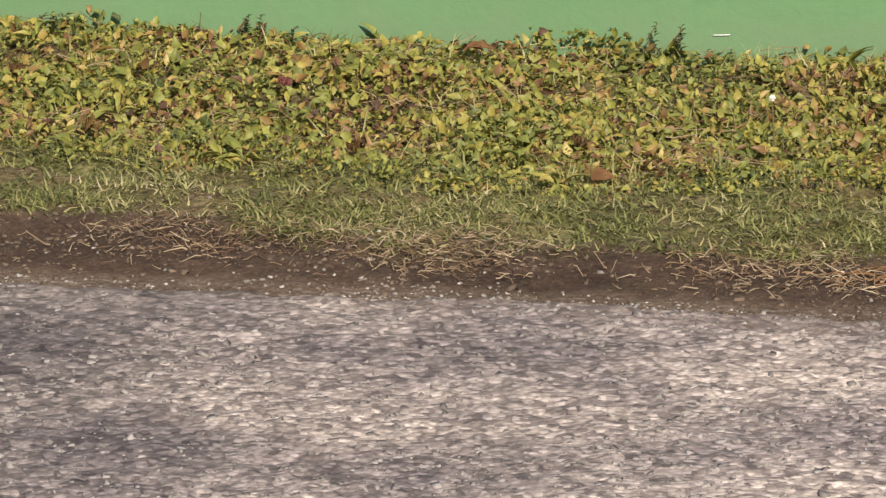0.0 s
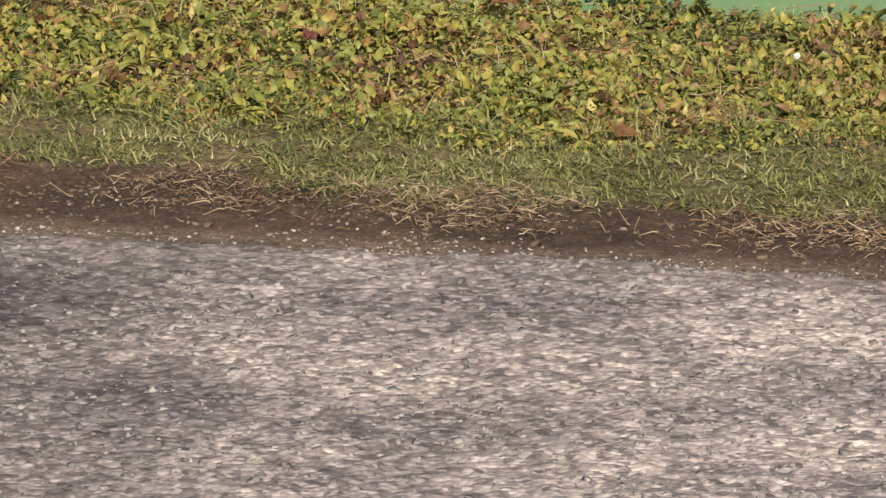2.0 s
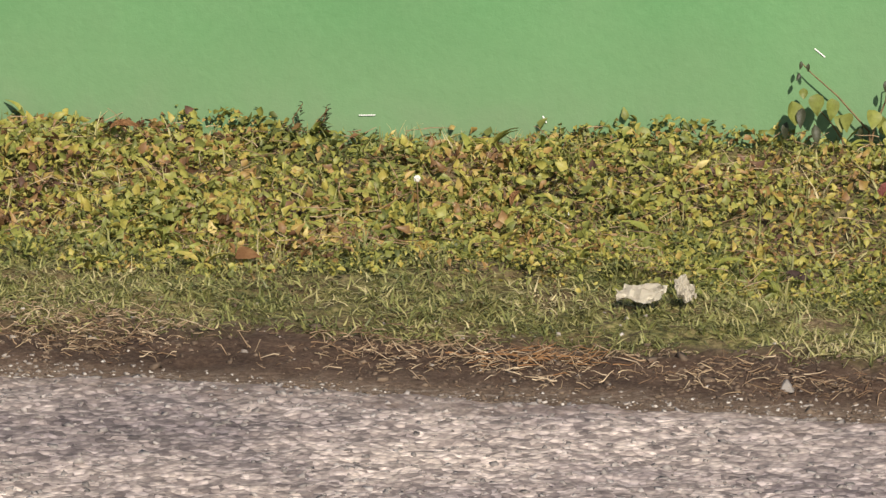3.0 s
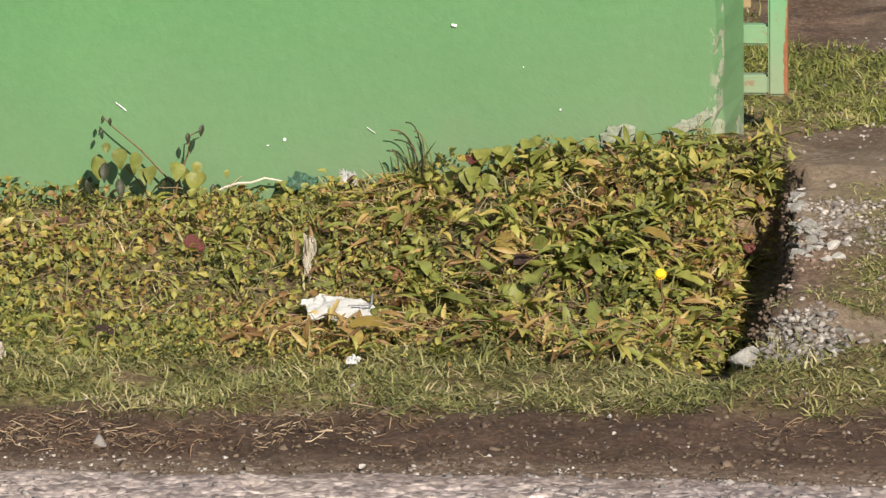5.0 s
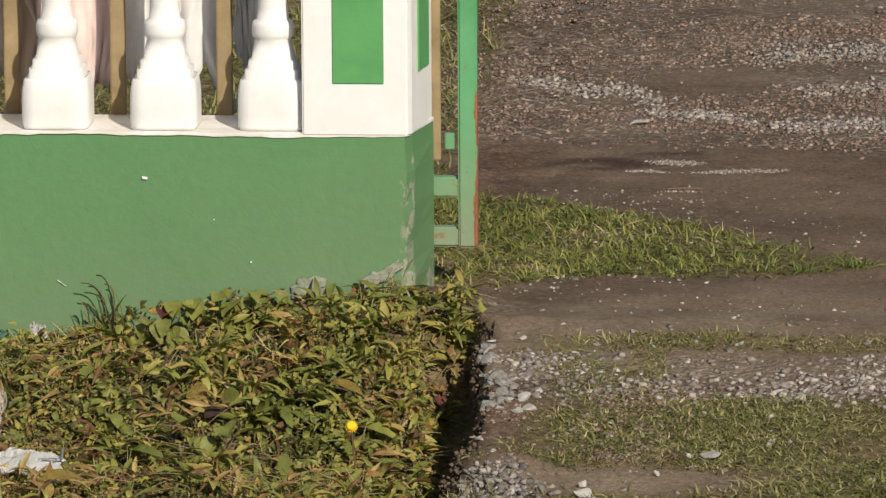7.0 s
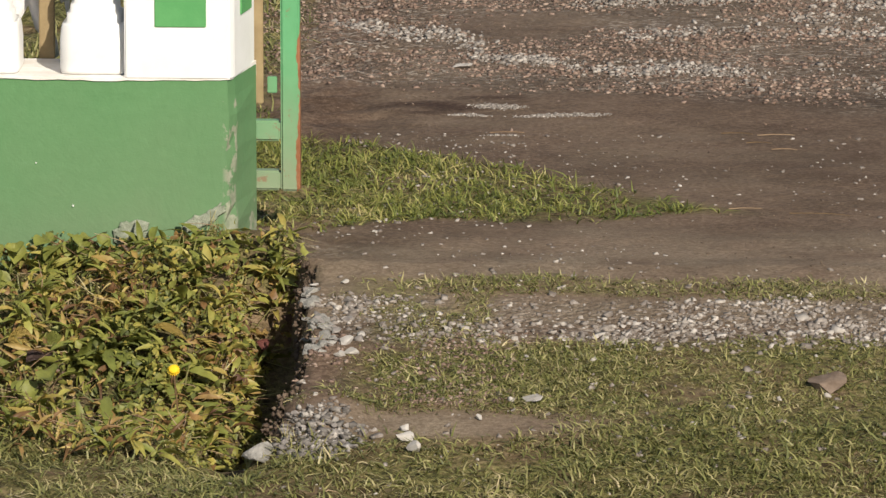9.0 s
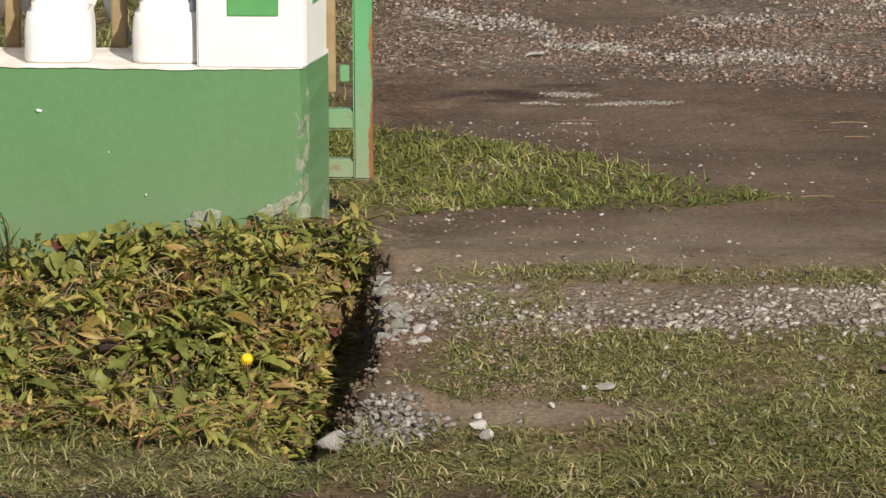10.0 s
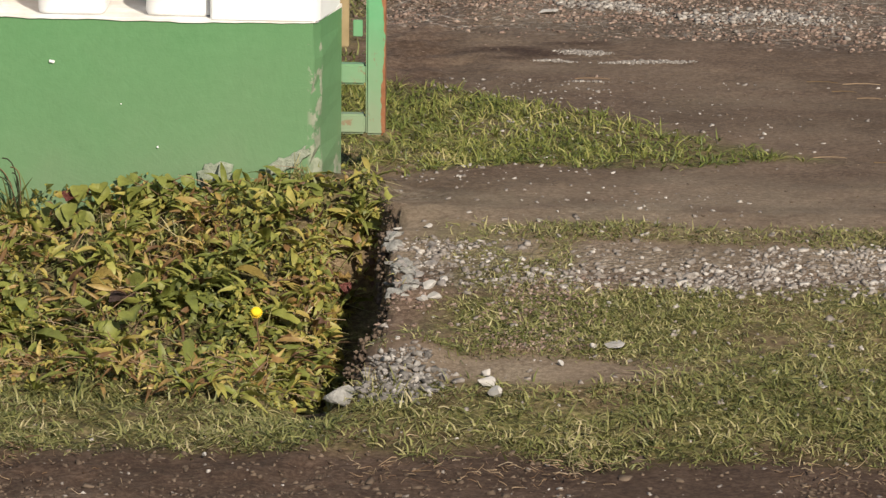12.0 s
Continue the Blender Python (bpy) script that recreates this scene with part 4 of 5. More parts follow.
def pale_streaks(a, b):
    """Two pale drifts of gravel over the yard."""
    w = 0.09 * vnoise(a, b, 5, 108) + 0.04 * vnoise(a, b, 14, 109)
    slant = np.maximum(2.03 - 1.15 * (a - 0.137), 1.54)
    first = np.exp(-((b - slant + w) / (0.075 + 0.03 * a)) ** 2) * step(0.82, 0.70, a)
    second = 0.8 * step(-0.06, 0.10, b - (2.32 - 1.9 * (a - 0.374)) + w) * step(0.40, 0.47, a)
    return np.maximum(first, second * np.clip(0.4 + vnoise(a, b * 2, 4, 110), 0, 1)) * np.clip(0.5 + 0.9 * vnoise(a, b * 2, 6, 107), 0.05, 1)



stone_field("drive_gravel", 38000, 0.1, 1.4, -0.97, -0.15, band_stones, 0.0015, 0.010, "grey gravel on the driveway", PEBBLE)
stone_field("drive_stones", 1700, 0.1, 1.5, -0.95, -0.15, lambda a, b: gravel_cover(a, b) * np.clip(0.3 + 1.0 * vnoise(a, b, 7, 98), 0.0, 1) + 0.01, 0.007, 0.018, "larger grey stones on the driveway", PEBBLE)
stone_field("yard_gravel", 44000, -0.3, 1.3, 0.95, 3.4, lambda a, b: gravel_cover(a, b) ** 2 * np.clip(0.5 + 0.9 * vnoise(a, b * 2, 5, 99), 0.03, 1) + 0.004, 0.002, 0.009, "brown gravel strewn over the yard", YARD_STONE)
stone_field("pale_gravel", 46000, 0.0, 1.2, 1.35, 2.6, pale_streaks, 0.0025, 0.010, "pale gravel drifts across the yard", WHITE_GRAVEL, sink=0.1)
stone_field("culvert_gravel", 2600, 0.10, 0.36, -0.97, -0.70, lambda a, b: np.exp(-(((a - 0.185) / 0.050) ** 2 + ((b + 0.875) / 0.062) ** 2) ** 2), 0.003, 0.0105, "grey rubble heaped at the culvert mouth", RUBBLE, sink=0.1)
stone_field("slope_grit", 16000, 0.12, 0.62, -0.745, -0.44, lambda a, b: step(0.6, 0.2, a) * np.clip(0.3 + 0.8 * vnoise(a, b, 8, 113), 0.02, 1), 0.0012, 0.007, "brown grit in the worn side of the driveway", YARD_STONE)
# the sky's sheen on the wet mud is laid down as pale grains
stone_field("pale_silt_sheen", 26000, 0.22, 0.54, 0.93, 1.30, silt_sheen, 0.0012, 0.0045, "pale silt grains by the wet hollow, wet sheen put into their colour", WHITE_GRAVEL, sink=0.1)
stone_field("track_gravel", 5500, 0.1, 1.5, -0.25, 1.0, lambda a, b: np.clip(0.2 + 0.5 * vnoise(a, b, 4, 100), 0.02, 1), 0.0015, 0.007, "small stones on the muddy track", PEBBLE)
stone_field("verge_gravel", 14000, -3.4, 1.5, -1.46, -1.0, lambda a, b: 0.06 + 0.9 * step(-1.36, -1.44, b + 0.05 * vnoise(a, b, 6, 95)), 0.0015, 0.007, "loose grit along the road edge", PEBBLE)
stone_field("road_grit", 27000, -3.4, 1.5, -2.6, -1.42, lambda a, b: 0.38 + 0.35 * vnoise(a, b, 4, 96), 0.003, 0.011, "pale stones worn out of the asphalt", ROAD_STONE, road_height, 0.40)

CRUMB = pebble_material("soil_crumbs", (0.060, 0.042, 0.030), (0.115, 0.082, 0.058), (0.19, 0.14, 0.10))
stone_field("soil_clods", 1500, -3.0, 1.4, -1.46, -0.98, lambda a, b: np.clip(0.4 + 0.9 * vnoise(a, b, 7, 112), 0.03, 1) * step(0.08, -0.02, b - soil_edge(a) + 0.05 * vnoise(a, b, 5, 103)), 0.004, 0.015, "dark clods of soil along the verge", CRUMB, sink=0.34)
stone_field("soil_crumbs", 22000, -3.4, 1.5, -1.44, -0.95, lambda a, b: np.clip(0.5 + 0.8 * vnoise(a, b, 8, 102), 0.05, 1) * step(0.10, 0.0, b - soil_edge(a) + 0.05 * vnoise(a, b, 5, 103)), 0.0015, 0.0075, "dark crumbs of soil along the verge", CRUMB)
stone_field("yard_crumbs", 5000, 0.1, 1.4, -0.5, 2.2, lambda a, b: np.clip(0.3 + 0.9 * vnoise(a, b, 5, 104), 0.03, 1), 0.001, 0.004, "crumbs of soil on the yard", CRUMB)

# broken earth and stones in the side of the driveway
y = rng.uniform(-0.84, -0.12, 1500)
x = drive_edge(y) + rng.uniform(-0.006, 0.008, 1500)
n = len(x)
low, high = height(x - 0.03, y), height(x + 0.03, y)
z = low + (high - low) * rng.uniform(0, 1, n)
strewn("broken_edge", STONES, np.stack([x, y, z], 1), turns(rng.uniform(0, 6.28, n), rng.normal(0, 0.8, n), rng.normal(0, 0.8, n)),
       (0.002 + 0.006 * rng.uniform(0, 1, n) ** 2)[:, None] * np.array([[1, 1, 1.2]]), CRUMB, "broken earth along the side of the driveway", "earth", smooth=False)


# ---------------------------------------------------------------- single plants
def ground_at(px, py, up=0.0):
    return float(height(px, py)) + up


def bm_shape(shape, thick=0.0):
    bm = bmesh.new()
    vs = [bm.verts.new(v) for v in shape[0]]
    for f in shape[1]:
        bm.faces.new([vs[i] for i in f])
    if thick:
        bmesh.ops.solidify(bm, geom=bm.faces[:], thickness=thick)
    return bm


def mesh_of(name, shape, material, thick=0.0, smooth=True):
    bm = bm_shape(shape, thick)
    me = bpy.data.meshes.new(name)
    bm.to_mesh(me)
    bm.free()
    me.materials.append(material)
    if smooth:
        me.shade_smooth()
    return me


def tube(points, r0, r1, sides=6):
    """A tapering stem through the points."""
    bm = bmesh.new()
    rings = []
    n = len(points)
    for i, p in enumerate(points):
        p = Vector(p)
        a, b = Vector(points[max(0, i - 1)]), Vector(points[min(n - 1, i + 1)])
        q = (b - a).to_track_quat("Z", "Y")
        r = r0 + (r1 - r0) * i / (n - 1)
        rings.append([bm.verts.new(p + q @ Vector((r * math.cos(6.2832 * j / sides), r * math.sin(6.2832 * j / sides), 0))) for j in range(sides)])
    for a, b in zip(rings, rings[1:]):
        for j in range(sides):
            bm.faces.new((a[j], a[(j + 1) % sides], b[(j + 1) % sides], b[j]))
    bm.faces.new(rings[0][::-1])
    bm.faces.new(rings[-1])
    return bm


def toothed_leaf(width, curl, seed):
    """A long lobed leaf with a raised midrib, length 1 along x."""
    r = np.random.default_rng(seed)
    n = 12
    v, f = [], []
    for i in range(n + 1):
        t = i / n
        w = width * 0.5 * (0.25 + 0.75 * math.sin(math.pi * min(1, t ** 1.25 * 0.96 + 0.02))) * (1.0 if i % 2 else 0.68 + 0.2 * r.random())
        if i == n:
            w = 0.008
        z = 0.42 * t - curl * t * t
        bend = 0.06 * math.sin(3 * t + seed)
        for s in (-1, 0, 1):
            v.append((t, bend + s * w, z + abs(s) * w * 0.35))
    for i in range(n):
        for j in range(2):
            a = i * 3 + j
            f.append((a, a + 1, a + 4, a + 3))
    return v, f


ROSETTE_LEAVES = [mesh_of("rosette_leaf", toothed_leaf(0.20 + 0.03 * k, 0.35 + 0.08 * k, k), LONG_LEAF) for k in range(5)]
HEART = []
for k in range(4):
    HEART.append(mesh_of("heart_leaf", leaf_shape(0.70 + 0.05 * k, 0.25 - 0.2 * k, 0.10 + 0.1 * k, 7, 0.62 + 0.05 * k, 0.03), YELLOW_LEAF))
DARK_LEAVES = [mesh_of("herb_leaf", leaf_shape(0.45, 0.25, 0.25, 5, 0.8), DARK_HERB)]
GREEN_BLADES = [mesh_of("blade", blade_shape(b, 0.06, 7, q), HERB_GREEN) for b, q in ((0.35, 0.0), (0.7, 0.15), (1.1, -0.1))]
BLADE_MESH = [mesh_of("blade", blade_shape(b, 0.045, 7, q), BLADE) for b, q in ((0.25, 0.0), (0.5, 0.15), (0.9, -0.1), (0.15, 0.05))]


def leaf_part(name, me, parent, at, yaw, tilt, roll, size):
    ob = new(name, me)
    ob.parent = parent
    ob.matrix_local = Matrix.Translation(at) @ Euler((0, 0, yaw)).to_matrix().to_4x4() @ Euler((0, -tilt, 0)).to_matrix().to_4x4() @ Euler((roll, 0, 0)).to_matrix().to_4x4() @ Matrix.Diagonal((size, size, size, 1))
    return ob


def rosette(px, py, leaves, size, up=0.006):
    e = thing("rosette_plant", (px, py, ground_at(px, py, up)), "low green rosette plant with long toothed leaves", "plant", "rosettes in the ditch")
    a0 = random.random() * 6
    for i in range(leaves):
        a = a0 + 6.2832 * i / leaves + random.uniform(-0.3, 0.3)
        leaf_part("leaf", random.choice(ROSETTE_LEAVES), e, (0.004 * math.cos(a), 0.004 * math.sin(a), 0), a, random.uniform(-0.05, 0.35), random.uniform(-0.3, 0.3), size * random.uniform(0.7, 1.1))
    return e


for px, py, k, size in ((-0.154, -0.331, 18, 0.075), (-0.362, -0.42, 9, 0.085), (-0.086, -0.56, 10, 0.085), (-0.110, -0.63, 9, 0.10), (-0.19, -0.66, 8, 0.085),
                        (-0.03, -0.48, 8, 0.075), (-0.09, -0.72, 9, 0.07), (-0.05, -0.36, 8, 0.07), (-0.30, -0.36, 7, 0.07), (-0.24, -0.56, 8, 0.09), (-0.04, -0.40, 7, 0.065),
                        (-0.42, -0.20, 8, 0.08), (-0.15, -0.72, 8, 0.07), (-0.48, -0.66, 6, 0.07), (-0.02, -0.06, 10, 0.075), (-0.10, -0.05, 8, 0.06),
                        (-1.02, -0.52, 6, 0.06), (-1.50, -0.35, 7, 0.06), (-1.75, -0.55, 7, 0.07), (-2.05, -0.50, 7, 0.07), (-2.35, -0.42, 7, 0.075), (-2.2, -0.62, 6, 0.06)):
    rosette(px, py, k, size)


def broad_plant(px, py, leaves, size, label="yellowing broad-leaved plant at the foot of the wall"):
    """Heart-shaped leaves drooping from short stalks."""
    z = ground_at(px, py)
    e = thing("broad_leaved_plant", (px, py, z), label, "plant", "broad-leaved plants by the wall")
    for i in range(leaves):
        a = random.uniform(0, 6.2832)
        d, h = random.uniform(0.01, 0.055), random.uniform(0.015, 0.045)
        tip = (d * math.cos(a), min(0.0, d * math.sin(a)) * 0.7, h)
        part("leaf_stalk", tube([(0, 0, 0), (tip[0] * 0.4, tip[1] * 0.4, h * 0.7), tip], 0.0012, 0.0008, 4), STEM, e)
        leaf_part("leaf", random.choice(HEART), e, tip, random.uniform(-2.3, -0.8), random.uniform(-1.1, -0.1), random.uniform(-0.5, 0.5), size * random.uniform(0.6, 1.1))
    return e


for px, py, k, size in ((-0.225, -0.04, 13, 0.030), (-0.175, -0.04, 7, 0.025), (-0.29, -0.06, 10, 0.034), (-0.345, -0.09, 9, 0.036), (-0.62, -0.03, 3, 0.026),
                        (-2.02, -0.10, 5, 0.04), (-1.1, -0.03, 3, 0.028), (-0.38, -0.36, 3, 0.04), (-0.25, -0.42, 4, 0.04)):
    broad_plant(px, py, k, size)


def climber():
    """Two woody shoots leaning along the wall, with hanging leaves."""
    e = thing("climbing_plant", (-0.786, -0.03, ground_at(-0.786, -0.03)), "wilting climber with yellow-green leaves against the green wall", "plant")
    z0 = e.matrix_world.translation.z

    def at(px, pz, py=-0.025):
        return (px + 0.786, py + 0.03, pz - z0)
    shoots = ([(-0.79, 0.06), (-0.792, 0.087), (-0.839, 0.1375), (-0.877, 0.169), (-0.891, 0.183)], [(-0.79, 0.06), (-0.785, 0.09), (-0.768, 0.134), (-0.766, 0.158), (-0.744, 0.169)],
              [(-0.825, 0.05), (-0.832, 0.075), (-0.850, 0.10), (-0.865, 0.115)])
    for pts in shoots:
        part("shoot", tube([at(*p) for p in pts], 0.0018, 0.0008, 5), STEM, e, "thin brown shoot")
    pale = ((-0.903, 0.113, 0.040), (-0.867, 0.127, 0.036), (-0.846, 0.120, 0.036), (-0.835, 0.098, 0.030), (-0.820, 0.102, 0.032), (-0.783, 0.107, 0.036), (-0.771, 0.099, 0.030), (-0.750, 0.091, 0.040), (-0.755, 0.112, 0.026), (-0.71, 0.106, 0.014), (-0.888, 0.141, 0.018))
    dusky = ((-0.888, 0.106, 0.034), (-0.912, 0.085, 0.030), (-0.870, 0.081, 0.034), (-0.891, 0.183, 0.014), (-0.894, 0.165, 0.014), (-0.880, 0.180, 0.014), (-0.744, 0.169, 0.020), (-0.766, 0.158, 0.018), (-0.762, 0.141, 0.018), (-0.80, 0.085, 0.026), (-0.73, 0.082, 0.02))
    for leaves, meshes, face in ((pale, HEART, 0.6), (dusky, DARK_LEAVES, 0.9)):
        for px, pz, size in leaves:
            leaf_part("leaf", random.choice(meshes), e, at(px, pz + 0.42 * size, -0.03 - 0.012 * random.random()), random.uniform(-2.0, -1.1), random.uniform(-1.45, -0.75), random.uniform(-face, face), size * 0.9)


climber()


def herb(px, py, spikes, tall, label="dark seed spikes of a withered herb by the wall"):
    e = thing("withered_herb", (px, py, ground_at(px, py)), label, "plant", "herbs by the wall")
    for i in range(spikes):
        dx, h = random.uniform(-0.03, 0.03), tall * random.uniform(0.6, 1.0)
        lean = random.uniform(-0.01, 0.025)
        part("stem", tube([(dx * 0.4, 0, 0), (dx, 0, h * 0.6), (dx + lean, 0, h)], 0.0013, 0.0007, 4), STEM, e)
        for k in range(9):
            t = 0.35 + 0.65 * k / 8
            leaf_part("leaf", DARK_LEAVES[0], e, (dx + lean * t, 0, h * t), random.uniform(0, 6.28), random.uniform(0.1, 0.8), 0, 0.014 * (1.25 - t * 0.7))


for px, k, tall in ((-1.635, 3, 0.062), (-1.70, 2, 0.035), (-2.27, 3, 0.05), (-2.20, 3, 0.04), (-2.62, 3, 0.042), (-1.56, 2, 0.03), (-1.2, 2, 0.03)):
    herb(px, -0.035, k, tall)


def grass_tuft(px, py, blades, size, stalks=0, tall=0.1, label="tuft of grass by the wall", meshes=None):
    e = thing("grass_tuft", (px, py, ground_at(px, py)), label, "grass tuft", "grass tufts in the ditch")
    for i in range(blades):
        ob = new("blade", random.choice(meshes or BLADE_MESH))
        ob.parent = e
        sz = size * random.uniform(0.6, 1.1)
        ob.matrix_local = pose(random.uniform(-0.015, 0.015), random.uniform(-0.015, 0.01), 0, random.uniform(-15, 15), random.uniform(-20, 25), random.uniform(0, 360)) @ Matrix.Diagonal((sz, sz, sz, 1))
    for i in range(stalks):
        dx, hook, top = random.uniform(-0.02, 0.015), random.uniform(0.01, 0.03) * random.choice((-1, 1, -1)), tall * random.uniform(0.55, 1.0)
        pts = [(dx * t + hook * t ** 4, 0.0, top * (t - 0.22 * t ** 5)) for t in (0, 0.2, 0.4, 0.55, 0.7, 0.8, 0.9, 1.0)]
        part("seed_stalk", tube(pts, 0.0007, 0.0011, 4), STEM if i % 2 else DARK_HERB, e)


grass_tuft(-0.425, -0.03, 20, 0.075, 5, 0.125, "tuft of dark grass with tall seed stalks by the wall", GREEN_BLADES)
grass_tuft(-0.46, -0.035, 12, 0.06, 2, 0.08, "tuft of dark grass with seed stalks by the wall", GREEN_BLADES)
for px, py, k, size in ((-1.48, -0.05, 22, 0.045), (-1.40, -0.06, 18, 0.04), (-1.32, -0.04, 12, 0.035), (-0.50, -0.04, 8, 0.04), (-0.02, -0.03, 16, 0.055), (-0.35, -0.50, 10, 0.05), (-0.06, -0.10, 12, 0.05),
                        (-0.70, -0.80, 18, 0.04), (-0.78, -0.84, 14, 0.036), (-1.55, -0.83, 16, 0.04), (-2.5, -0.86, 22, 0.045), (-2.4, -0.82, 18, 0.04), (-1.25, -0.80, 14, 0.04), (0.15, -0.87, 6, 0.03)):
    grass_tuft(px, py, k, size, label="tuft of grass among the weeds")


def dandelion(px, py, pz):
    e = thing("dandelion_flower", (px, py, ground_at(px, py)), "single yellow dandelion flower on a short stem", "flower")
    h = pz - e.matrix_world.translation.z
    part("stem", tube([(0.008, 0.004, 0), (0.004, 0.003, h * 0.5), (0, 0, h - 0.004)], 0.0014, 0.0012, 6), STEM, e)
    bm = bmesh.new()
    bmesh.ops.create_uvsphere(bm, u_segments=14, v_segments=8, radius=0.0070)
    for v in bm.verts:
        v.co = Vector((v.co.x, v.co.y, v.co.z * 0.45 + h))
    part("disc", bm, YELLOW, e)
    pet = mesh_of("petal", leaf_shape(0.42, 0.3, 0.1, 3, 0.8), YELLOW)
    for ring, (count, tilt, size) in enumerate(((18, 0.25, 0.0088), (16, 0.6, 0.0082), (12, 1.0, 0.007))):
        for i in range(count):
            leaf_part("petal", pet, e, (0, 0, h - 0.004), 6.2832 * (i + ring * 0.5) / count, tilt, 0, size)
    nod = Matrix.Translation((0, 0, h)) @ Matrix.Rotation(radians(52), 4, "X") @ Matrix.Translation((0, 0, -h))
    for ob in e.children:
        if not ob.name.startswith("stem"):
            ob.matrix_basis = nod @ ob.matrix_basis


dandelion(-0.028, -0.60, 0.082)


def seed_head(px, py, pz):
    e = thing("seed_head", (px, py, ground_at(px, py)), "white fluffy dandelion clock on a thin stem", "flower")
    h = pz - e.matrix_world.translation.z
    part("stem", tube([(0.004, 0, 0), (0.002, 0, h * 0.5), (0, 0, h)], 0.0013, 0.001, 5), STEM, e)
    bm = bmesh.new()
    bmesh.ops.create_icosphere(bm, subdivisions=3, radius=0.0044)
    for v in bm.verts:
        v.co *= 0.75 + 0.45 * random.random()
        v.co.z += h
    part("fluff", bm, FLUFF, e, "white seed fluff")


seed_head(-1.333, -0.57, 0.098)


# ---------------------------------------------------------------- litter and single stones
def crumpled(name, at, w, d, mat, label, category, seed, lift=0.02, turn=0.0, tilt=0.0, thick=0.0008):
    """A creased sheet lying on the weeds."""
    bm = bmesh.new()
    nx, ny = 16, 8
    g = {}
    for i in range(nx + 1):
        for k in range(ny + 1):
            u, v = i / nx - 0.5, k / ny - 0.5
            z = lift * (abs(float(vnoise(u * 4, v * 4, 1.3, seed))) + 0.4 * abs(float(vnoise(u * 4, v * 4, 3.5, seed + 1))))
            edge = (1 - 0.45 * (2 * abs(v)) ** 3 * abs(u)) * (1 - 0.3 * (2 * abs(u)) ** 4) * (1 + 0.28 * float(vnoise(u * 6, v * 6, 1.0, seed + 2)))
            g[i, k] = bm.verts.new((u * w * edge, v * d * edge, z))
    for i in range(nx):
        for k in range(ny):
            bm.faces.new((g[i, k], g[i + 1, k], g[i + 1, k + 1], g[i, k + 1]))
    bmesh.ops.solidify(bm, geom=bm.faces[:], thickness=thick)
    ob = part(name, bm, mat)
    ob.matrix_world = pose(*at, tilt, 0, turn)
    return tagged(ob, label, category)


paper = crumpled("paper_scrap", (-0.474, -0.55, ground_at(-0.474, -0.55, 0.030)), 0.128, 0.070, PAPER, "crumpled white paper with a grey printed edge on the weeds", "paper", 201, 0.009, 6, 16)
line = bmesh.new()
box(line, 0.012, 0.046, -0.012, -0.0095, 0.012, 0.0128)
box(line, 0.0435, 0.046, -0.0095, 0.02, 0.012, 0.0128)
part("printed_line", line, INK, paper, "dark printed line")
crumpled("rag", (-0.541, -0.37, ground_at(-0.541, -0.37, 0.034)), 0.026, 0.068, PALE_DRY, "pale strip of bleached paper standing in the weeds", "paper", 211, 0.010, 8, 58)
crumpled("dead_leaf", (-0.925, -0.985, ground_at(-0.925, -0.985, 0.020)), 0.085, 0.05, PALE_DRY, "large bleached dry leaf lying on the verge", "leaf", 221, 0.010, -6, 18)
crumpled("dead_leaf", (-0.876, -0.95, ground_at(-0.876, -0.95, 0.022)), 0.032, 0.045, PALE_DRY, "bleached curled leaf lying on the verge", "leaf", 225, 0.014, 30, 30)
for k, (px, py, w) in enumerate(((-2.62, -0.45, 0.04), (-2.55, -0.30, 0.038), (-2.35, -0.55, 0.04), (-2.12, -0.35, 0.032), (-1.62, -0.55, 0.03), (-1.45, -0.62, 0.035), (-1.05, -0.72, 0.03), (-0.40, -0.48, 0.04), (-1.9, -0.68, 0.035))):
    crumpled("dead_leaf", (px, py, ground_at(px, py, 0.022)), w, w * 0.8, RED_LEAF if k in (0, 3) else DRY_LEAF, "brown curled dead leaf lying on the weeds", "leaf", 240 + k, 0.016, 37 * k, 25)
crumpled("plastic_scrap", (-0.60, -0.03, ground_at(-0.60, -0.03, 0.034)), 0.06, 0.035, TEAL, "teal plastic scrap against the wall", "plastic scrap", 261, 0.012, 0, 35)
crumpled("plastic_scrap", (-0.533, -0.035, ground_at(-0.533, -0.035, 0.028)), 0.035, 0.03, FILM_GREY, "cloudy plastic scrap against the wall", "plastic scrap", 262, 0.012, 20, 35)


for k, (px, py, w) in enumerate(((-0.40, -0.94, 0.024), (-1.17, -0.34, 0.020))):
    crumpled("paper_scrap", (px, py, ground_at(px, py, 0.016)), w, w * 0.7, PAPER, "small scrap of white paper in the grass", "paper", 280 + k, 0.006, 25 * k, 20)


def rock(name, at, sx, sy, sz, mat, label, seed, turn=0.0, group=""):
    r = np.random.default_rng(seed)
    bm = bmesh.new()
    bmesh.ops.create_icosphere(bm, subdivisions=3, radius=0.5)
    cuts = [(Vector(r.normal(0, 1, 3)).normalized(), r.uniform(0.20, 0.36)) for _ in range(12)]
    for v in bm.verts:
        for nrm, d in cuts:
            over = v.co.dot(nrm) - d
            if over > 0:
                v.co -= nrm * over
        v.co = Vector((v.co.x * sx, v.co.y * sy, v.co.z * sz)) * (1 + 0.04 * noise.noise(v.co * 7))
    ob = part(name, bm, mat)
    ob.matrix_world = pose(at[0], at[1], at[2], r.uniform(-12, 12), r.uniform(-12, 12), turn)
    return tagged(ob, label, "stone", group)


def laid(px, py, up=0.0):
    return (px, py, ground_at(px, py, up))


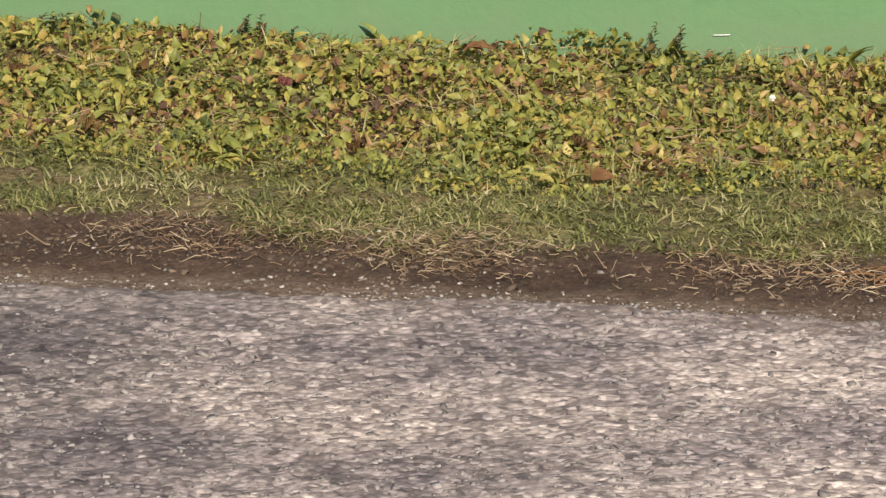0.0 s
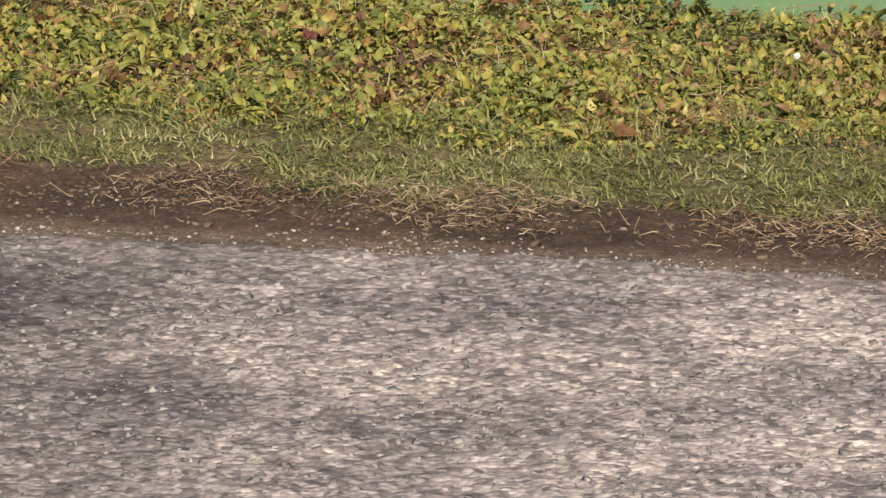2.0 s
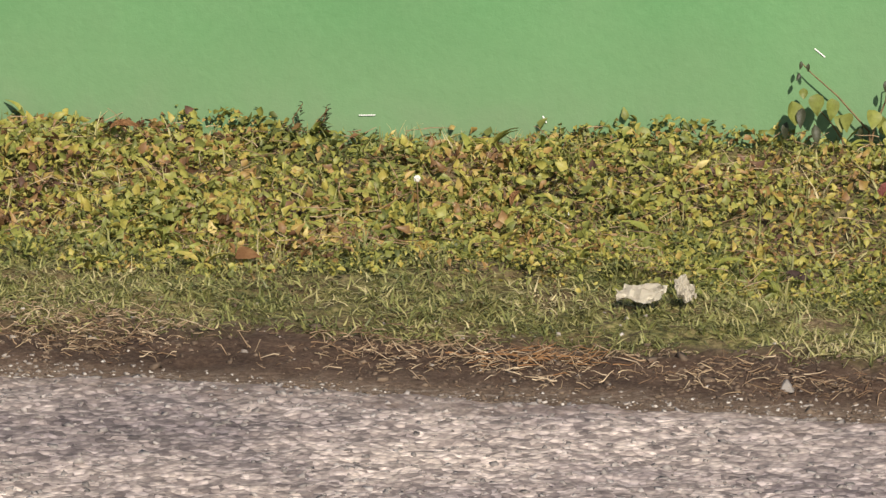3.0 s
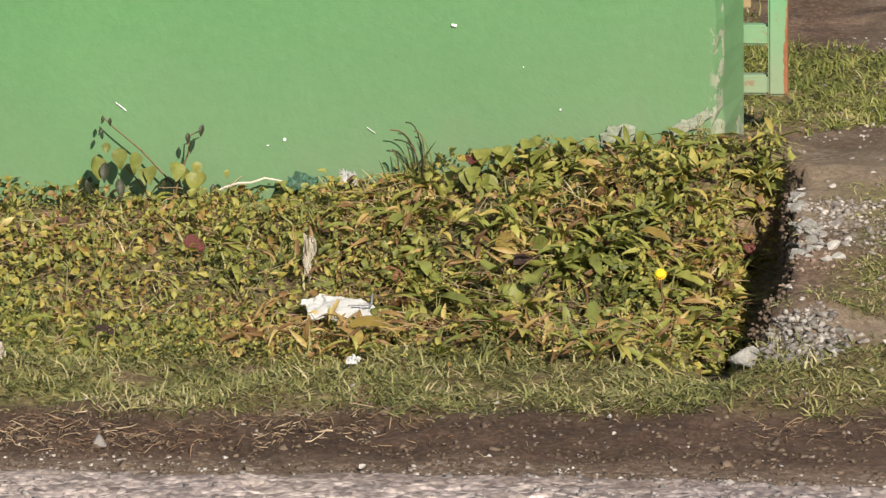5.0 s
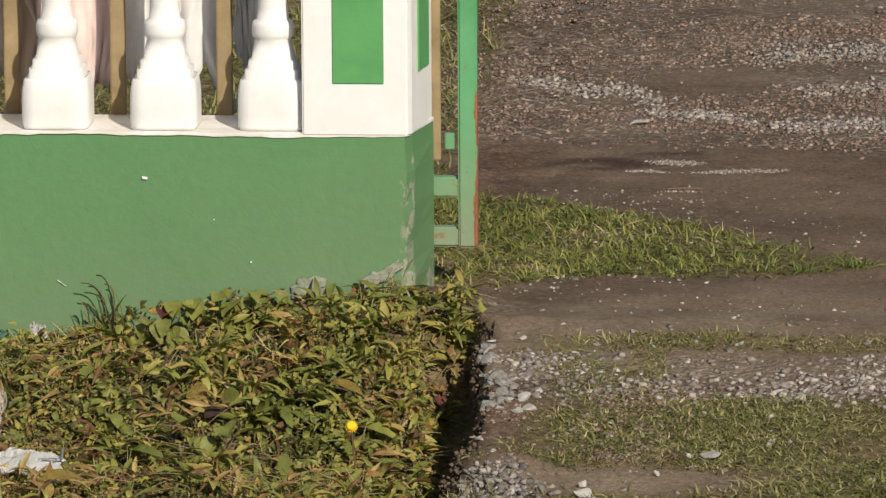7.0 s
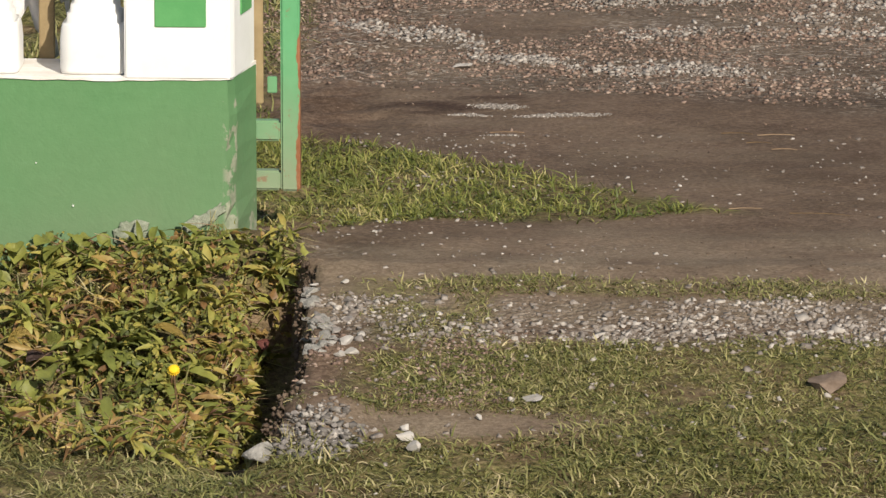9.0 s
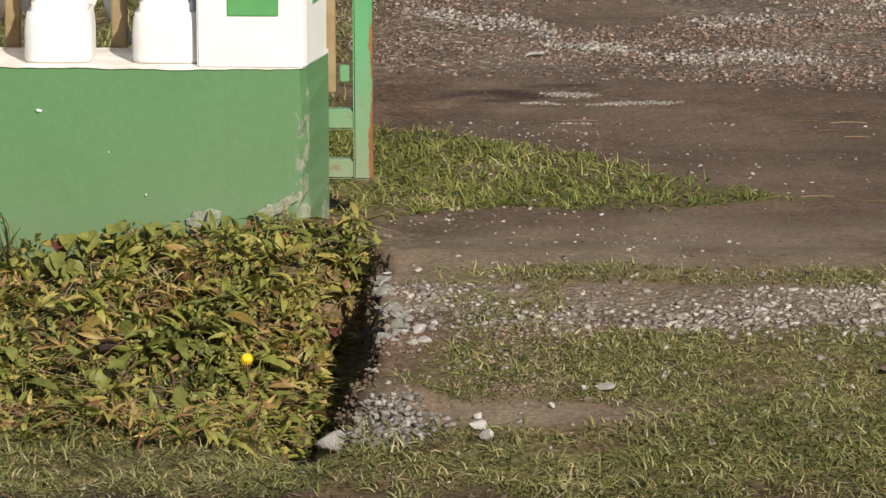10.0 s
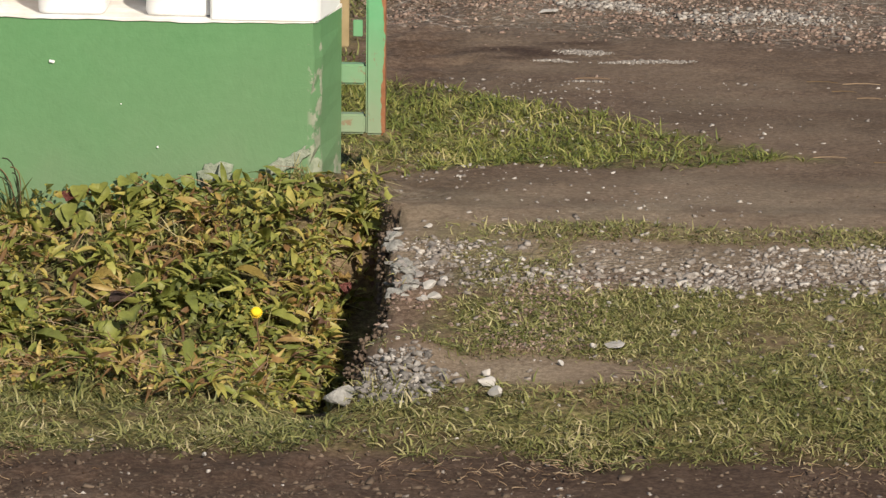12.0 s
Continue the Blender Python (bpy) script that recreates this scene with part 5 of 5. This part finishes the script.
rock("stone", laid(-0.669, -1.32, 0.006), 0.032, 0.028, 0.020, GREY_STONE, "pale grey stone on the bare soil", 301)
rock("stone", laid(0.299, -0.884, 0.008), 0.028, 0.024, 0.022, PALE_STONE, "pale limestone lump on the driveway", 302, 20, "pale stones by the culvert")
rock("stone", laid(0.315, -0.929, 0.007), 0.026, 0.024, 0.020, PALE_STONE, "pale limestone lump on the driveway", 303, 70, "pale stones by the culvert")
rock("stone", laid(0.298, -0.841, 0.005), 0.018, 0.015, 0.012, PALE_STONE, "small pale stone on the driveway", 304, 10, "pale stones by the culvert")
rock("flat_stone", laid(0.464, -0.716, 0.003), 0.042, 0.05, 0.008, PALE_STONE, "flat pale grey stone sunk in the grass", 305)
rock("stone", laid(0.394, -0.799, 0.004), 0.011, 0.01, 0.010, PALE_STONE, "small white stone chip on the sand", 306)
rock("stone", laid(0.255, 1.651, 0.004), 0.04, 0.035, 0.012, PALE_STONE, "flat pale stone in the yard", 307)
rock("stone", laid(-0.04, -1.172, 0.004), 0.009, 0.008, 0.007, PALE_STONE, "small white stone on the bare soil", 308)
rock("stone", laid(-0.322, -1.42, 0.006), 0.014, 0.012, 0.009, PALE_STONE, "pale stone on the road edge", 309)
rock("earth_lump", laid(0.853, -0.655, 0.006), 0.070, 0.09, 0.026, EARTH, "bare brown lump of earth in the grass", 310, 15)
for k in range(22):
    py = -0.20 - 0.40 * random.random()
    px = float(drive_edge(py)) + random.uniform(-0.004, 0.05) + 0.05 * (random.random() ** 3)
    q = random.uniform(0.008, 0.024)
    rock("rubble_stone", laid(px, py, 0.002), q * 1.25, q, q * 0.7, GREY_STONE if k % 3 else PALE_STONE, "broken rubble stone along the driveway edge", 330 + k, random.uniform(0, 360), "rubble along the ditch")
for k in range(22):
    px, py, q = random.uniform(0.14, 0.235), random.uniform(-0.93, -0.82), random.uniform(0.007, 0.016)
    rock("rubble_stone", laid(px, py, 0.003), q * 1.3, q, q * 0.7, GREY_STONE, "grey rubble stone at the culvert mouth", 380 + k, random.uniform(0, 360), "rubble at the culvert")
for k in range(34):
    py = random.uniform(-0.53, -0.26)
    px, q = float(drive_edge(py)) + random.uniform(0.002, 0.035), random.uniform(0.014, 0.030)
    rock("concrete_lump", laid(px, py, -0.002), q * 1.3, q, q * 0.7, CONCRETE, "broken concrete lump at the driveway edge", 400 + k, 47 * k, "concrete lumps at the edge")


rock("half_buried_stone", laid(0.112, -0.885, 0.001), 0.052, 0.045, 0.040, CONCRETE, "rounded grey stone half buried at the ditch end", 440, 10)

# sticks on the yard
for k, (px, py, long, turn) in enumerate(((0.36, 0.98, 0.055, 3), (0.725, 1.007, 0.05, -4), (0.787, 1.006, 0.06, 6), (0.76, 0.93, 0.04, 2), (0.80, 0.88, 0.04, 0), (0.85, 0.32, 0.09, -8), (0.74, 0.36, 0.05, 5))):
    st = part("stick", tube([(-long / 2, 0, 0), (-long / 6, 0.0012, 0.001), (long / 5, 0.001, 0.001), (long / 2, -0.002, 0)], 0.0008, 0.0005, 5), STEM if k % 2 else STRAW)
    st.matrix_world = pose(px, py, ground_at(px, py, 0.003), 0, 0, turn)
    tagged(st, "thin pale dry stick lying on the mud", "stick", "sticks on the yard")

MORTAR = plain("pale_mortar", (0.19, 0.225, 0.155), (0.36, 0.38, 0.30), 60, 0.9, bump=0.7, dist=0.004)
stalk = part("dry_stalk", tube([(-0.735 + 0.13 * t, -0.022 - 0.006 * math.sin(5 * t), ground_at(-0.735 + 0.13 * t, -0.03, 0.02) + 0.024 * math.sin(2.6 * t)) for t in (0, 0.15, 0.3, 0.45, 0.6, 0.8, 1.0)], 0.0022, 0.0012, 6), PALE_DRY)
tagged(stalk, "long pale dry stalk bent along the foot of the wall", "stalk")
# flecks of white on the painted wall
for px, pz, w, h, turn in ((-0.38, 0.32, 0.008, 0.004, 10), (-0.63, 0.15, 0.004, 0.005, 20), (-0.87, 0.196, 0.020, 0.0018, 38), (-0.503, 0.165, 0.016, 0.0009, 35), (-0.227, 0.198, 0.0025, 0.003, 0), (-0.655, 0.141, 0.004, 0.0016, 0),
                           (-1.55, 0.075, 0.026, 0.0014, -3), (-0.28, 0.26, 0.002, 0.002, 0), (-1.28, 0.08, 0.012, 0.002, 60)):
    bm = bmesh.new()
    box(bm, -w / 2, w / 2, -0.0006, 0.0006, -h / 2, h / 2, 0.0005)
    for v in bm.verts:
        v.co.x += 0.15 * h * noise.noise(v.co * 900)
    fl = part("paint_fleck", bm, WHITE, wall)
    fl.matrix_world = pose(px, -0.0022, pz, 0, turn, 0)


def mortar_patch(px, pz, w, h, seed, slope=0.0):
    """A smear of bare mortar on the wall with a ragged outline."""
    bm = bmesh.new()
    rings, n = [], 36
    for depth, grow in ((0.0, 1.0), (-0.0025, 0.97), (-0.004, 0.80), (-0.0035, 0.4)):
        ring = []
        for k in range(n):
            a = 2 * math.pi * k / n
            r = grow * (1 + 0.38 * float(vnoise(math.cos(a) * 1.6, math.sin(a) * 1.6, 1.5, seed)) + 0.22 * float(vnoise(math.cos(a) * 3, math.sin(a) * 3, 2.5, seed + 1)))
            dx, dz = 0.5 * w * r * math.cos(a), 0.5 * h * r * math.sin(a)
            ring.append(bm.verts.new((dx, depth + 0.0008 * float(vnoise(dx, dz, 90, seed)), dz + slope * dx)))
        rings.append(ring)
    for a, b in zip(rings, rings[1:]):
        for k in range(n):
            bm.faces.new((a[k], a[(k + 1) % n], b[(k + 1) % n], b[k]))
    bm.faces.new(rings[-1])
    ob = part("mortar_patch", bm, MORTAR, wall, "pale ragged smear of mortar")
    ob.matrix_world = Matrix.Translation((px, -0.001, pz))


for px, pz, w, h, seed, slope in ((-0.146, 0.158, 0.052, 0.040, 451, 0.1), (-0.128, 0.150, 0.040, 0.022, 457, 0.0), (-0.052, 0.172, 0.046, 0.020, 453, 0.45), (-0.022, 0.188, 0.030, 0.020, 455, 0.5)):
    mortar_patch(px, pz, w, h, seed, slope)


# ---------------------------------------------------------------- single leaves that stand out in the ditch
def lone_leaf(px, py, up, size, shape, mat, label, turn, tilt, roll):
    ob = new("fallen_leaf", mesh_of("fallen_leaf", shape, mat, 0.012))
    ob.matrix_world = Matrix.Translation((px, py, ground_at(px, py, up))) @ Euler((0, 0, radians(turn))).to_matrix().to_4x4() @ Euler((0, -radians(tilt), 0)).to_matrix().to_4x4() @ Euler((radians(roll), 0, 0)).to_matrix().to_4x4() @ Matrix.Diagonal((size, size, size, 1))
    tagged(ob, label, "leaf", "fallen leaves in the ditch")


ROUND_LEAF, LANCE_LEAF = leaf_shape(0.8, 0.3, 0.22, 8, 0.6, 0.03), leaf_shape(0.32, 0.35, 0.45, 8, 0.85, 0.03)
for px, py, up, size, shape, mat, label, turn, tilt, roll in (
        (-0.735, -0.285, 0.030, 0.036, ROUND_LEAF, RED_LEAF, "dark red leaf lying on the weeds", 5, -12, 40),
        (-0.350, -0.085, 0.040, 0.034, ROUND_LEAF, RED_LEAF, "dark red leaf by the wall", 50, 20, 10),
        (-0.285, -0.31, 0.026, 0.044, ROUND_LEAF, OCHRE_LEAF, "broad ochre leaf lying on the weeds", -15, -22, 38),
        (-0.235, -0.33, 0.024, 0.038, ROUND_LEAF, LONG_LEAF, "broad dull green leaf lying on the weeds", -20, -12, 34),
        (-0.255, -0.37, 0.018, 0.038, ROUND_LEAF, PURPLE_LEAF, "shrivelled purple-brown leaf on the weeds", 15, 5, 20),
        (-0.222, -0.375, 0.016, 0.032, ROUND_LEAF, PURPLE_LEAF, "shrivelled purple-brown leaf on the weeds", 60, 10, 20),
        (-0.445, -0.36, 0.034, 0.062, LANCE_LEAF, RUSSET_LEAF, "folded russet leaf leaning in the weeds", -20, -28, 30),
        (-0.43, -0.78, 0.026, 0.060, LANCE_LEAF, OCHRE_LEAF, "long ochre leaf at the edge of the weeds", 12, 10, 35),
        (-0.57, -0.76, 0.016, 0.032, ROUND_LEAF, RUSSET_LEAF, "russet leaf at the edge of the weeds", 70, 25, 10),
        (-0.78, -0.74, 0.014, 0.034, ROUND_LEAF, PURPLE_LEAF, "shrivelled purple-brown leaf on the weeds", 20, 10, 20),
        (-0.084, -0.315, 0.030, 0.050, LANCE_LEAF, OCHRE_LEAF, "long ochre leaf lying on the weeds", -12, -8, 30),
        (0.045, -0.24, 0.034, 0.040, LANCE_LEAF, OCHRE_LEAF, "ochre leaf hanging at the ditch edge", -80, -50, 10),
        (0.055, -0.155, 0.034, 0.022, ROUND_LEAF, RED_LEAF, "small red leaf at the ditch edge", -60, -40, 10),
        (-1.91, -0.13, 0.028, 0.045, LANCE_LEAF, RUSSET_LEAF, "pinkish brown leaf on the weeds", 10, 12, 30),
        (-1.56, -0.43, 0.018, 0.034, ROUND_LEAF, PURPLE_LEAF, "shrivelled purple-brown leaf on the weeds", -15, -10, 30),
        (-1.52, -0.84, 0.012, 0.034, ROUND_LEAF, RUSSET_LEAF, "russet leaf at the edge of the weeds", 10, 8, 30),
        (-1.245, -0.37, 0.026, 0.034, LANCE_LEAF, RUSSET_LEAF, "russet leaf standing in the weeds", 75, 40, 0),
        (-1.29, -0.76, 0.012, 0.032, ROUND_LEAF, OCHRE_LEAF, "broad ochre leaf at the edge of the weeds", 10, 6, 30)):
    lone_leaf(px, py, up, size, shape, mat, label, turn, tilt, roll)
for k in range(7):
    lone_leaf(-0.174 + 0.010 * math.cos(k * 0.9), -0.56 + 0.012 * math.sin(k * 0.9), 0.022 + 0.002 * (k % 3), 0.026, ROUND_LEAF, OCHRE_LEAF, "small ochre leaf of a yellowing clump", 51 * k, 12, 25)
